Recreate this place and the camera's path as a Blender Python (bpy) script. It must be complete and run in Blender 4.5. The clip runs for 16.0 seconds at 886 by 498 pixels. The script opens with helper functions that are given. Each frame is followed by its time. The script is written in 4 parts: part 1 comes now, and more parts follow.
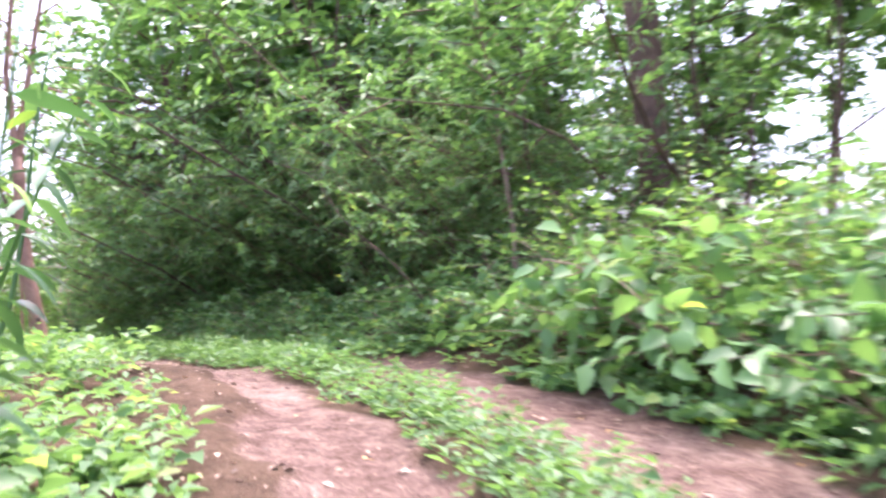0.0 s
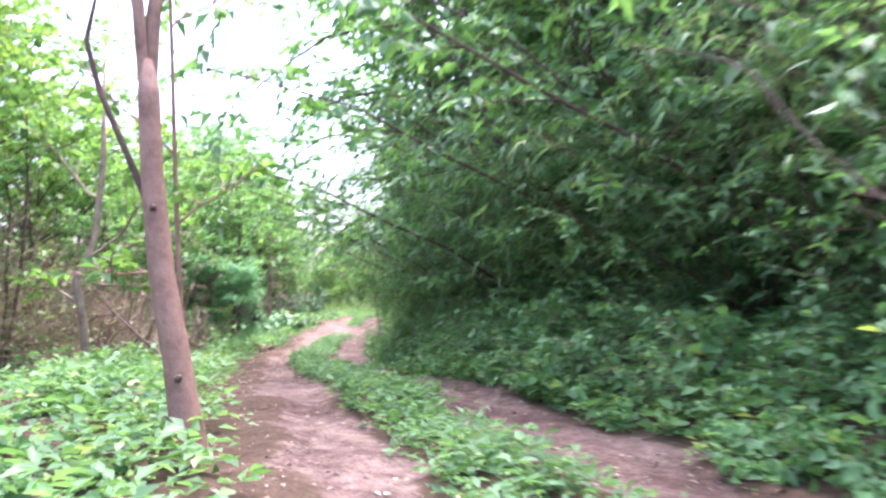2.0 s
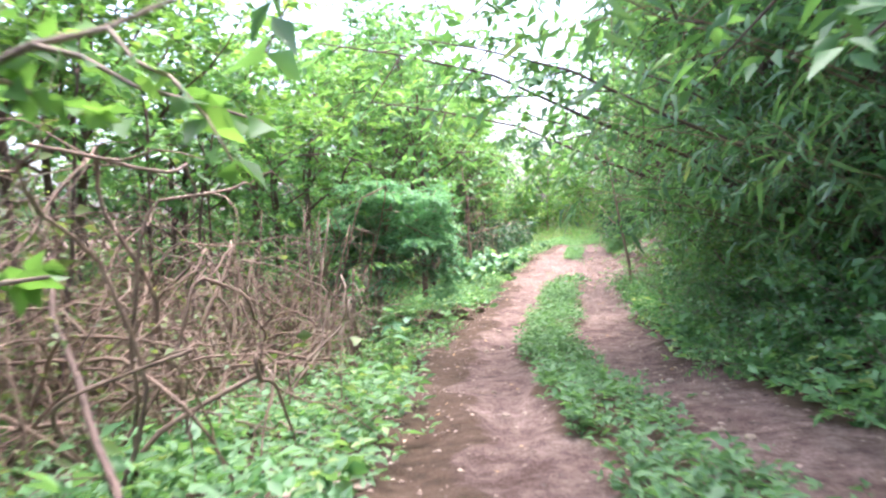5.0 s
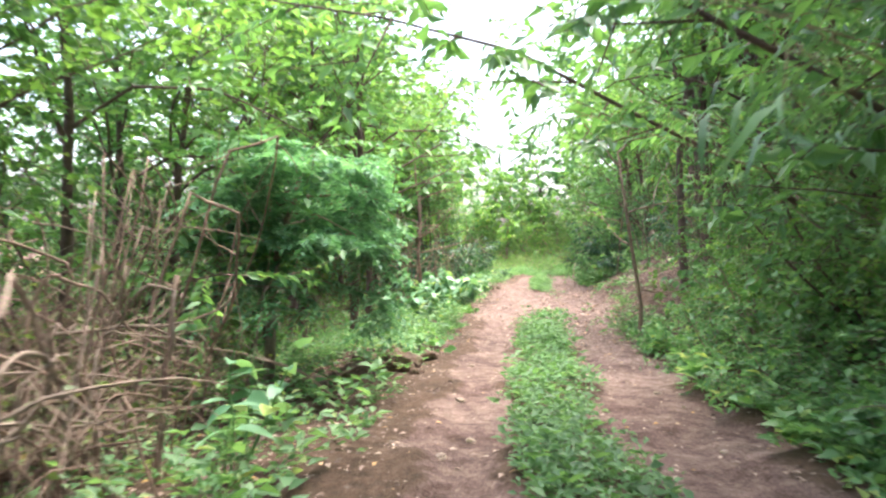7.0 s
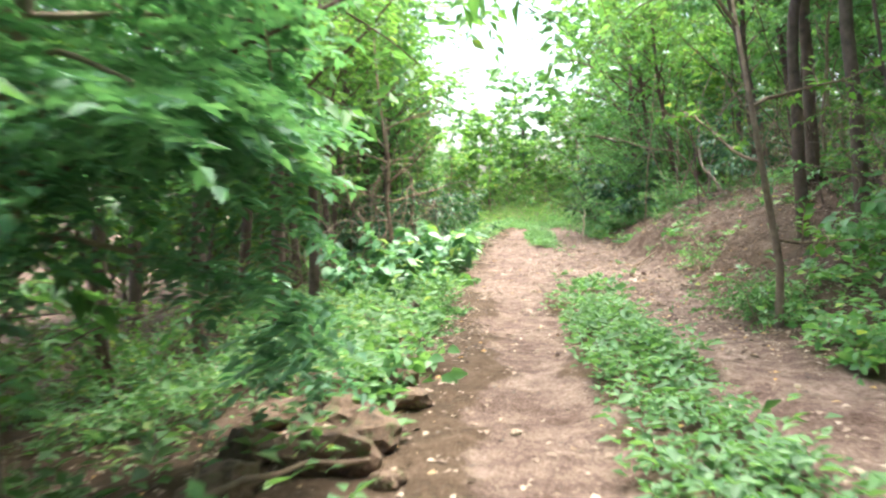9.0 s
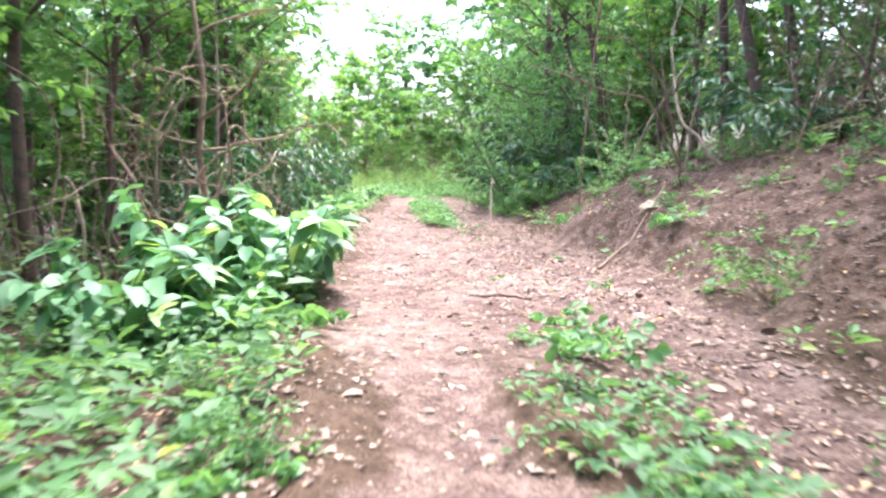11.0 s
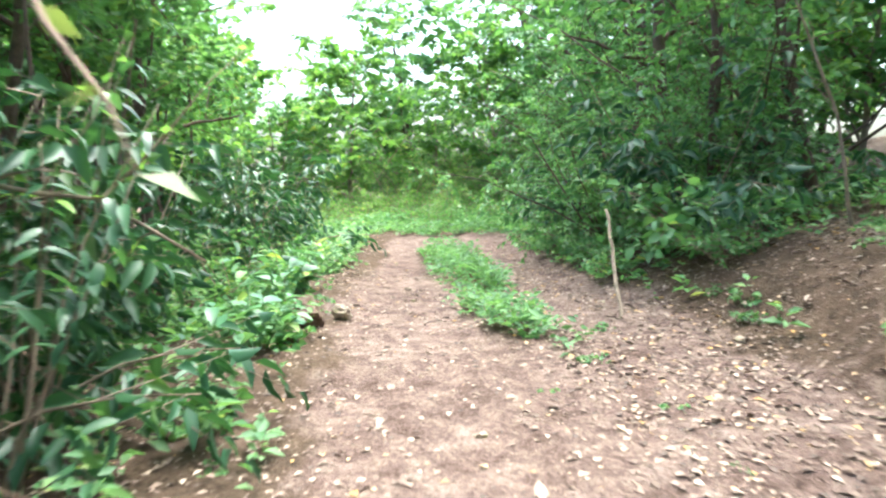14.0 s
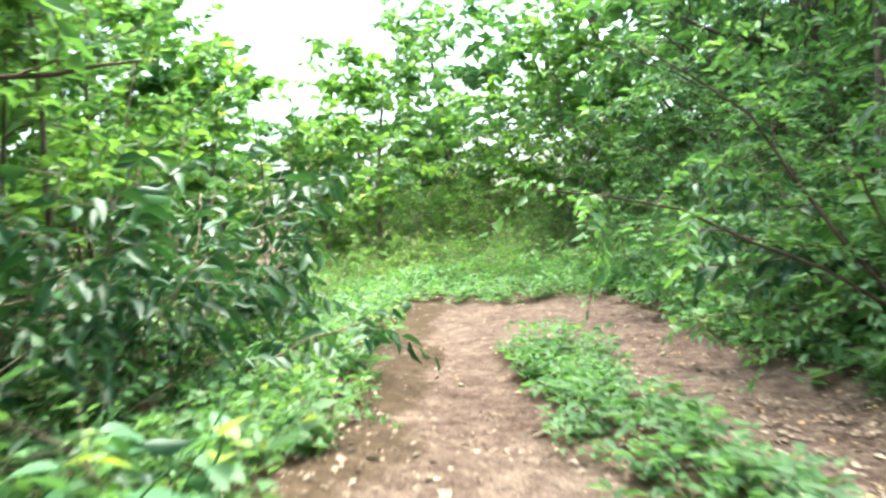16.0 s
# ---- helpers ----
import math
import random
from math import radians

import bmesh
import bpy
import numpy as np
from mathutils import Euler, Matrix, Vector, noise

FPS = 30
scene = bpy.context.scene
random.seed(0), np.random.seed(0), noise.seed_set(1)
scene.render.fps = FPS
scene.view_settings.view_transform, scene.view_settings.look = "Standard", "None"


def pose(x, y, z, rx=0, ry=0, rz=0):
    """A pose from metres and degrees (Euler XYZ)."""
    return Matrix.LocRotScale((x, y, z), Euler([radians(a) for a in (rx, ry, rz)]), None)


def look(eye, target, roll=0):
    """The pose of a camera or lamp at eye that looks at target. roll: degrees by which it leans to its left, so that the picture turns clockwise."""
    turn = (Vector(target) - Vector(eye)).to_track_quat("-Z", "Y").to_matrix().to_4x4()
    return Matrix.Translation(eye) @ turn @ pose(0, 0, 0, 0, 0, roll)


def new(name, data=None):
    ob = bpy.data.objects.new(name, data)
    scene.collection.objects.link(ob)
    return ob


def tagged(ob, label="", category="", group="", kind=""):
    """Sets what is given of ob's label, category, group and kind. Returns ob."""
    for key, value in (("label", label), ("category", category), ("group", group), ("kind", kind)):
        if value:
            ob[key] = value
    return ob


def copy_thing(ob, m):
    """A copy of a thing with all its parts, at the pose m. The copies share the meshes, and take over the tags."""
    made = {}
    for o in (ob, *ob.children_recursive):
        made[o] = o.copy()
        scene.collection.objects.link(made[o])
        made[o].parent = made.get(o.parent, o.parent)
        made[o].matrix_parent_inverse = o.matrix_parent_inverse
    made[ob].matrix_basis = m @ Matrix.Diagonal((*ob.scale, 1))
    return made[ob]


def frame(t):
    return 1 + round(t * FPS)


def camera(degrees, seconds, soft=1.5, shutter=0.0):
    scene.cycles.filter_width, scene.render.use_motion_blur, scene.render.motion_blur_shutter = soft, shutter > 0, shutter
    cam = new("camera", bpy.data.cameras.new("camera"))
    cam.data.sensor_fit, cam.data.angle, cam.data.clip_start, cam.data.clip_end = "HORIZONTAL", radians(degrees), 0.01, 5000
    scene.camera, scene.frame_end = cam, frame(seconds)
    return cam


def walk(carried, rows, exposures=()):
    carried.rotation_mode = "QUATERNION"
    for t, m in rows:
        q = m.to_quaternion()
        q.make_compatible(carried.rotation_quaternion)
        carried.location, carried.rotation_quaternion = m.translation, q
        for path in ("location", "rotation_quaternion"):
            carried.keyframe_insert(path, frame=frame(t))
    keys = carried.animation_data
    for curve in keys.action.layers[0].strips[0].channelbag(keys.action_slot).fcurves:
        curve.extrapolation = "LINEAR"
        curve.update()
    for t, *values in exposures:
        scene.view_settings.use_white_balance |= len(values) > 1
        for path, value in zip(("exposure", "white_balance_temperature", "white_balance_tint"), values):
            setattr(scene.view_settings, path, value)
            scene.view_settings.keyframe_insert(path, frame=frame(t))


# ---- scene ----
cam = camera(60, 16.0, 2.3, 0.45)
walk(cam, [
    (0.0, look((0.397, 0.267, 0.126), (0.220, 4.236, 0.583), -1.20)),
    (0.5, look((0.183, 1.631, 0.340), (-0.552, 5.538, 0.787), -1.70)),
    (1.0, look((-0.179, 3.007, 0.545), (-1.280, 6.824, 1.014), -1.34)),
    (1.5, look((-0.674, 4.231, 0.758), (-2.085, 7.945, 1.223), -0.47)),
    (2.0, look((-1.329, 5.506, 0.908), (-3.065, 9.099, 1.176), 1.04)),
    (2.5, look((-2.075, 6.738, 0.995), (-4.106, 10.183, 1.069), 0.63)),
    (3.0, look((-2.853, 7.873, 1.039), (-4.986, 11.257, 1.027), -0.04)),
    (3.5, look((-3.631, 8.848, 1.044), (-6.021, 12.056, 0.991), 2.03)),
    (4.0, look((-4.391, 9.663, 1.067), (-7.078, 12.624, 0.967), 2.11)),
    (4.5, look((-5.268, 10.472, 1.074), (-8.017, 13.375, 0.956), -0.10)),
    (5.0, look((-6.049, 11.270, 1.092), (-8.625, 14.327, 0.985), -3.40)),
    (6.1, look((-7.700, 13.330, 1.022), (-10.120, 16.500, 0.932), -1.8)),
    (6.8, look((-8.760, 14.710, 0.852), (-11.140, 17.910, 0.852), -0.4)),
    (7.5, pose(-9.840, 16.130, 0.600, 91.20, -0.21, 35.69)),
    (8.0, pose(-10.650, 17.165, 0.580, 88.60, -1.08, 37.45)),
    (8.5, pose(-11.470, 18.160, 0.570, 87.40, -1.15, 39.24)),
    (9.0, pose(-12.270, 19.250, 0.598, 87.30, 2.35, 34.22)),
    (11.5, pose(-15.648, 24.917, 0.598, 84.30, -0.66, 24.38)),
    (12.0, pose(-16.338, 26.143, 0.594, 87.31, -0.42, 26.66)),
    (12.5, pose(-17.096, 27.362, 0.655, 90.02, 0.33, 28.09)),
    (13.0, pose(-17.792, 28.536, 0.721, 89.71, 1.40, 26.77)),
    (13.5, pose(-18.391, 29.648, 0.746, 88.90, 1.82, 25.02)),
    (14.0, pose(-18.996, 30.808, 0.714, 85.80, 1.23, 24.18)),
    (14.5, pose(-19.649, 32.013, 0.636, 85.60, 0.22, 24.18)),
    (15.0, pose(-20.355, 33.276, 0.641, 86.91, -0.80, 26.90)),
    (15.5, pose(-21.086, 34.533, 0.686, 87.82, 0.18, 27.61)),
    (16.0, pose(-21.775, 35.756, 0.774, 88.91, 2.92, 26.92)),
], [(0.0, 2.7, 6150, 28), (2.0, 2.95, 5600, 24), (5.0, 3.0, 5700, 16), (7.5, 2.8, 6200, 6), (9.0, 2.8, 6200, -2), (11.3, 3.05, 5650, 14), (13.0, 2.85, 5700, 0), (14.5, 2.8, 5750, -6), (15.5, 2.75, 6000, -10), (16.0, 2.75, 6200, -10)])

rng = np.random.default_rng(7)

# ---------------------------------------------------------------- light
SUN_YAW, SUN_UP = 0, 76          # degrees: bearing to the left of +y, height
world = bpy.data.worlds.new("sky")
scene.world = world
world.use_nodes = True
sky = world.node_tree.nodes.new("ShaderNodeTexSky")
sky.sky_type, sky.sun_disc = "NISHITA", False
sky.sun_elevation, sky.sun_rotation = radians(SUN_UP), radians(-SUN_YAW)
sky.dust_density, sky.air_density, sky.ozone_density = 8.0, 1.0, 0.6
world.node_tree.links.new(sky.outputs[0], world.node_tree.nodes["Background"].inputs[0])
world.node_tree.nodes["Background"].inputs[1].default_value = 0.15
sun = new("sun", bpy.data.lights.new("sun", "SUN"))
sun.data.energy, sun.data.angle, sun.data.color = 0.85, radians(30.0), (1.0, 0.96, 0.9)
sun.matrix_world = pose(0, 0, 30, 90 - SUN_UP, 0, 180 + SUN_YAW)


# ---------------------------------------------------------------- materials
def nodes_of(name):
    m = bpy.data.materials.new(name)
    m.use_nodes = True
    t = m.node_tree
    return m, t, t.nodes["Principled BSDF"], t.nodes["Material Output"]


def ramp(t, fac, stops):
    r = t.nodes.new("ShaderNodeValToRGB")
    while len(r.color_ramp.elements) < len(stops):
        r.color_ramp.elements.new(0.5)
    for e, (p, c) in zip(r.color_ramp.elements, stops):
        e.position, e.color = p, (*c, 1)
    t.links.new(fac, r.inputs[0])
    return r.outputs[0]


def noise_of(t, scale, detail=4, rough=0.6):
    n = t.nodes.new("ShaderNodeTexNoise")
    g = t.nodes.new("ShaderNodeTexCoord")
    n.inputs["Scale"].default_value, n.inputs["Detail"].default_value, n.inputs["Roughness"].default_value = scale, detail, rough
    t.links.new(g.outputs["Object"], n.inputs["Vector"])
    return n.outputs[0]


def math_of(t, op, a, b):
    n = t.nodes.new("ShaderNodeMath")
    n.operation = op
    for i, v in enumerate((a, b)):
        if isinstance(v, (int, float)):
            n.inputs[i].default_value = v
        else:
            t.links.new(v, n.inputs[i])
    return n.outputs[0]


def bump_of(t, p, height, strength, dist=0.02):
    b = t.nodes.new("ShaderNodeBump")
    b.inputs["Strength"].default_value, b.inputs["Distance"].default_value = strength, dist
    t.links.new(height, b.inputs["Height"])
    t.links.new(b.outputs[0], p.inputs["Normal"])


def leaf_material(name, dark, mid, light, odd, rough=0.45, through_light=0.42, spec=0.4, own=0.25):
    """Leaves: every leaf and every plant takes its own shade; light passes through the blade."""
    m, t, p, out = nodes_of(name)
    geo, info = t.nodes.new("ShaderNodeNewGeometry"), t.nodes.new("ShaderNodeObjectInfo")
    mix = math_of(t, "ADD", math_of(t, "MULTIPLY", geo.outputs["Random Per Island"], 1 - own), math_of(t, "MULTIPLY", info.outputs["Random"], own))
    col = ramp(t, mix, [(0.0, dark), (0.45, mid), (0.9, light), (0.97, odd)])
    t.links.new(col, p.inputs["Base Color"])
    p.inputs["Roughness"].default_value, p.inputs["Specular IOR Level"].default_value = rough, spec
    tr = t.nodes.new("ShaderNodeBsdfTranslucent")
    warm = t.nodes.new("ShaderNodeMix")
    warm.data_type, warm.blend_type = "RGBA", "MULTIPLY"
    warm.inputs[0].default_value = 1.0
    t.links.new(col, warm.inputs[6])
    warm.inputs[7].default_value = (1.6, 1.55, 0.75, 1)
    t.links.new(warm.outputs[2], tr.inputs[0])
    mx = t.nodes.new("ShaderNodeMixShader")
    mx.inputs[0].default_value = through_light
    t.links.new(p.outputs[0], mx.inputs[1])
    t.links.new(tr.outputs[0], mx.inputs[2])
    t.links.new(mx.outputs[0], out.inputs[0])
    return m


def bark_material(name, a, b, scale=9, rough=0.85):
    m, t, p, out = nodes_of(name)
    n = noise_of(t, scale, 6, 0.7)
    f = noise_of(t, scale * 7, 3)
    t.links.new(ramp(t, n, [(0.3, a), (0.7, b)]), p.inputs["Base Color"])
    p.inputs["Roughness"].default_value = rough
    bump_of(t, p, math_of(t, "ADD", n, math_of(t, "MULTIPLY", f, 0.5)), 0.7)
    return m


def soil_material():
    m, t, p, out = nodes_of("red_brown_soil")
    big, mid, fine = noise_of(t, 0.7, 5), noise_of(t, 6, 6, 0.7), noise_of(t, 45, 4, 0.7)
    k = math_of(t, "ADD", math_of(t, "MULTIPLY", big, 0.25), math_of(t, "ADD", math_of(t, "MULTIPLY", mid, 0.4), math_of(t, "MULTIPLY", fine, 0.35)))
    worn = ramp(t, k, [(0.39, (0.055, 0.033, 0.027)), (0.455, (0.128, 0.082, 0.069)), (0.52, (0.2, 0.136, 0.117)), (0.6, (0.33, 0.245, 0.212))])
    humus = ramp(t, k, [(0.34, (0.035, 0.024, 0.018)), (0.5, (0.1, 0.066, 0.046)), (0.66, (0.2, 0.135, 0.1))])
    att = t.nodes.new("ShaderNodeAttribute")
    att.attribute_name = "worn"
    edge = math_of(t, "ADD", att.outputs["Fac"], math_of(t, "MULTIPLY", math_of(t, "SUBTRACT", mid, 0.5), 0.9))
    both = t.nodes.new("ShaderNodeMix")
    both.data_type = "RGBA"
    t.links.new(ramp(t, edge, [(0.25, (0, 0, 0)), (0.7, (1, 1, 1))]), both.inputs[0])
    t.links.new(humus, both.inputs[6])
    t.links.new(worn, both.inputs[7])
    t.links.new(both.outputs[2], p.inputs["Base Color"])
    p.inputs["Roughness"].default_value = 0.95
    p.inputs["Specular IOR Level"].default_value = 0.15
    bump_of(t, p, math_of(t, "ADD", mid, math_of(t, "MULTIPLY", fine, 0.7)), 1.0, 0.06)
    return m


def litter_material():
    m, t, p, out = nodes_of("dry_leaf")
    geo = t.nodes.new("ShaderNodeNewGeometry")
    info = t.nodes.new("ShaderNodeObjectInfo")
    k = math_of(t, "FRACT", math_of(t, "ADD", geo.outputs["Random Per Island"], info.outputs["Random"]), 0)
    t.links.new(ramp(t, k, [(0.0, (0.07, 0.045, 0.035)), (0.3, (0.17, 0.11, 0.085)), (0.65, (0.27, 0.185, 0.145)), (0.92, (0.45, 0.35, 0.28)), (0.995, (0.5, 0.28, 0.08))]), p.inputs["Base Color"])
    p.inputs["Roughness"].default_value = 0.7
    return m


def stone_material(name, a, b, moss):
    m, t, p, out = nodes_of(name)
    n, f = noise_of(t, 11, 6, 0.7), noise_of(t, 45, 4)
    t.links.new(ramp(t, n, [(0.3, a), (0.52, b), (0.66, moss)]), p.inputs["Base Color"])
    p.inputs["Roughness"].default_value = 0.9
    bump_of(t, p, math_of(t, "ADD", n, math_of(t, "MULTIPLY", f, 0.4)), 0.6)
    return m


SOIL, LITTER = soil_material(), litter_material()
BARK_PINK = bark_material("pink_brown_bark", (0.15, 0.08, 0.06), (0.34, 0.205, 0.16), 6)
BARK_DARK = bark_material("dark_brown_bark", (0.045, 0.028, 0.022), (0.15, 0.095, 0.075))
BARK_GREY = bark_material("grey_brown_bark", (0.12, 0.085, 0.065), (0.33, 0.25, 0.19))
DRY_WOOD = bark_material("dry_pale_wood", (0.1, 0.062, 0.045), (0.29, 0.2, 0.148))
CULM = bark_material("tan_culm", (0.1, 0.075, 0.04), (0.28, 0.21, 0.12), 14)
ROCK = stone_material("mossy_stone", (0.04, 0.026, 0.02), (0.15, 0.092, 0.066), (0.085, 0.095, 0.04))
PALE_ROCK = stone_material("pale_stone", (0.2, 0.145, 0.11), (0.36, 0.28, 0.22), (0.3, 0.27, 0.14))
LEAF_THICKET = leaf_material("thicket_leaf", (0.052, 0.118, 0.05), (0.1, 0.215, 0.086), (0.165, 0.32, 0.125), (0.24, 0.33, 0.1))
LEAF_BAMBOO = leaf_material("bamboo_leaf", (0.052, 0.112, 0.054), (0.1, 0.2, 0.092), (0.17, 0.3, 0.135), (0.32, 0.33, 0.14), 0.4)
LEAF_BROAD = leaf_material("broad_leaf", (0.06, 0.135, 0.06), (0.11, 0.235, 0.098), (0.18, 0.335, 0.15), (0.32, 0.4, 0.12), 0.38)
LEAF_HERB = leaf_material("herb_leaf", (0.05, 0.115, 0.05), (0.095, 0.195, 0.085), (0.15, 0.275, 0.125), (0.26, 0.32, 0.13), 0.5)
LEAF_FEATHER = leaf_material("feathery_leaf", (0.055, 0.14, 0.085), (0.09, 0.215, 0.13), (0.14, 0.295, 0.175), (0.2, 0.35, 0.16), 0.5)
LEAF_GLOSSY = leaf_material("glossy_leaf", (0.015, 0.05, 0.025), (0.03, 0.085, 0.04), (0.06, 0.14, 0.06), (0.2, 0.33, 0.08), 0.42, 0.3, 0.45)
LEAF_LIGHT = leaf_material("young_leaf", (0.055, 0.12, 0.038), (0.1, 0.2, 0.062), (0.17, 0.3, 0.095), (0.36, 0.38, 0.14), 0.45, 0.55)
LEAF_BIG = leaf_material("big_leaf", (0.07, 0.17, 0.085), (0.125, 0.265, 0.135), (0.19, 0.35, 0.19), (0.38, 0.48, 0.13), 0.4, 0.3, 0.45, 1.0)
LEAF_GLOSSY_BIG = leaf_material("glossy_big_leaf", (0.022, 0.062, 0.034), (0.045, 0.115, 0.055), (0.085, 0.185, 0.085), (0.25, 0.42, 0.1), 0.38, 0.3, 0.5, 1.0)
LEAF_YELLOW = leaf_material("yellowing_leaf", (0.06, 0.09, 0.036), (0.11, 0.155, 0.06), (0.18, 0.22, 0.1), (0.3, 0.24, 0.12), 0.5, 0.4)


# ---------------------------------------------------------------- mesh tools
class Tris:
    """Gathers triangles and makes one mesh of them."""

    def __init__(self):
        self.v, self.f, self.n = [], [], 0

    def add(self, v, f):
        self.v.append(np.asarray(v, float))
        self.f.append(np.asarray(f, int) + self.n)
        self.n += len(v)

    def mesh(self, name, smooth=True):
        me = bpy.data.meshes.new(name)
        if not self.v:
            return me
        v, f = np.concatenate(self.v), np.concatenate(self.f)
        me.vertices.add(len(v))
        me.vertices.foreach_set("co", v.astype(np.float32).ravel())
        me.loops.add(len(f) * 3)
        me.loops.foreach_set("vertex_index", f.astype(np.int32).ravel())
        me.polygons.add(len(f))
        me.polygons.foreach_set("loop_start", np.arange(0, len(f) * 3, 3, dtype=np.int32))
        me.polygons.foreach_set("use_smooth", np.full(len(f), smooth))
        me.update(calc_edges=True)
        return me


def unit(v):
    v = np.asarray(v, float)
    return v / np.maximum(np.linalg.norm(v, axis=-1, keepdims=True), 1e-9)


def tube(tris, pts, radii, sides=5, knots=0.0):
    """A tapered limb along pts."""
    pts = np.asarray(pts, float)
    k = len(pts)
    tang = unit(np.gradient(pts, axis=0))
    ref = np.array([0.31, 0.17, 0.93]) if abs(tang[0][2]) < 0.8 else np.array([0.9, 0.3, 0.1])
    a = unit(np.cross(tang, ref))
    b = np.cross(tang, a)
    ang = np.arange(sides) * 2 * np.pi / sides
    r = np.asarray(radii, float)[:, None] * (1 + knots * rng.normal(size=(k, sides)))
    v = pts[:, None] + a[:, None] * (np.cos(ang) * r)[..., None] + b[:, None] * (np.sin(ang) * r)[..., None]
    i = np.arange(k - 1)[:, None] * sides + np.arange(sides)
    j = np.arange(k - 1)[:, None] * sides + (np.arange(sides) + 1) % sides
    f = np.concatenate([np.stack([i, j, j + sides], -1).reshape(-1, 3), np.stack([i, j + sides, i + sides], -1).reshape(-1, 3)])
    cap = np.array([[(k - 1) * sides, (k - 1) * sides + q, (k - 1) * sides + q + 1] for q in range(1, sides - 1)])
    tris.add(v.reshape(-1, 3), np.concatenate([f, cap]))


BLADES = {   # along, across, up; and the faces
    "rhomb": ([(0, 0, 0), (.42, -.5, .12), (1, 0, -.1), (.42, .5, .12)], [(0, 1, 2), (0, 2, 3)]),
    "lance": ([(0, 0, 0), (.3, -.5, .1), (.3, .5, .1), (.72, -.34, -.04), (.72, .34, -.04), (1, 0, -.24)],
              [(0, 1, 2), (1, 4, 2), (1, 3, 4), (3, 5, 4)]),
    "ovate": ([(0, 0, 0), (.28, -.5, .1), (.32, 0, -.02), (.28, .5, .1), (.66, -.4, .03), (.68, 0, -.08), (.66, .4, .03), (1, 0, -.22)],
              [(0, 1, 2), (0, 2, 3), (1, 5, 2), (1, 4, 5), (2, 6, 3), (2, 5, 6), (4, 7, 5), (5, 7, 6)]),
}


def blades(tris, at, way, up, length, width, shape="rhomb"):
    """Many leaves at once: places, directions of the tip, upper sides, sizes."""
    at, way = np.asarray(at, float), unit(way)
    side = unit(np.cross(way, up))
    nor = np.cross(side, way)
    tv, tf = BLADES[shape]
    tv, tf = np.array(tv), np.array(tf)
    length, width = np.broadcast_to(length, len(at)), np.broadcast_to(width, len(at))
    v = (at[:, None] + way[:, None] * (tv[:, 0] * length[:, None])[..., None]
         + side[:, None] * (tv[:, 1] * width[:, None])[..., None] + nor[:, None] * (tv[:, 2] * length[:, None])[..., None])
    f = tf[None] + (np.arange(len(at)) * len(tv))[:, None, None]
    tris.add(v.reshape(-1, 3), f.reshape(-1, 3))


def bent(start, way, length, n=6, bend=0.15, fall=0.0):
    """A wandering line: a limb or a twig."""
    p, d, out = np.array(start, float), unit(way), [np.array(start, float)]
    for _ in range(n - 1):
        d = unit(d + rng.normal(size=3) * bend + np.array([0, 0, -fall]))
        p = p + d * length / (n - 1)
        out.append(p)
    return np.array(out)


def along(line, t):
    k = np.clip(np.asarray(t) * (len(line) - 1), 0, len(line) - 1.001)
    i = k.astype(int)
    return line[i] + (line[i + 1] - line[i]) * (k - i)[..., None], unit(line[i + 1] - line[i])


def leaf_twig(tris, line, count, length, width, shape, droop=0.2, pinnate=False, start=0.15):
    t = np.linspace(start, 1, count)
    at, d = along(line, t)
    side = unit(np.cross(d, [0, 0, 1.0]) + rng.normal(size=(count, 3)) * 0.15)
    sign = np.where(np.arange(count) % 2 == 0, 1.0, -1.0)[:, None]
    way = d * (0.35 if pinnate else 0.7) + side * sign + rng.normal(size=(count, 3)) * (0.08 if pinnate else 0.35) + np.array([0, 0, -droop])
    up = np.array([0, 0, 0.8]) + rng.normal(size=(count, 3)) * (0.2 if pinnate else 0.75)
    k = rng.uniform(0.7, 1.25, count)
    blades(tris, at, way, up, length * k, width * k, shape)


# ---------------------------------------------------------------- the lie of the land
LINE = [(1.30, -9.84, -2.00), (0.96, -5.86, -1.70), (0.61, -1.87, -1.30), (0.08, 2.16, -0.69), (-1.56, 5.90, -0.17), (-3.94, 9.16, -0.05),
        (-6.67, 12.10, -0.01), (-9.18, 15.21, -0.29), (-11.70, 18.32, -0.50), (-13.80, 21.72, -0.51), (-15.80, 25.19, -0.50), (-17.84, 28.63, -0.38),
        (-19.73, 32.15, -0.46), (-21.71, 35.62, -0.35), (-23.65, 39.12, -0.28), (-25.43, 42.71, -0.21), (-27.06, 46.36, -0.14), (-28.20, 50.20, -0.06),
        (-28.20, 54.20, 0.03), (-27.20, 58.00, 0.07)]      # the walker's wheel track, every 4 m from s = -10
_c = np.array(LINE)
_k = np.arange(0, len(_c) - 1, 0.05)
_i = _k.astype(int)
_t = (_k - _i)[:, None]
_p = [_c[np.clip(_i + q, 0, len(_c) - 1)] for q in (-1, 0, 1, 2)]
TRACK = .5 * (2 * _p[1] + (_p[2] - _p[0]) * _t + (2 * _p[0] - 5 * _p[1] + 4 * _p[2] - _p[3]) * _t**2 + (3 * _p[1] - _p[0] - 3 * _p[2] + _p[3]) * _t**3)
TS = np.concatenate([[0], np.cumsum(np.linalg.norm(np.diff(TRACK[:, :2], axis=0), axis=1))]) - 10.0
TD = unit(np.gradient(TRACK[:, :2], axis=0))


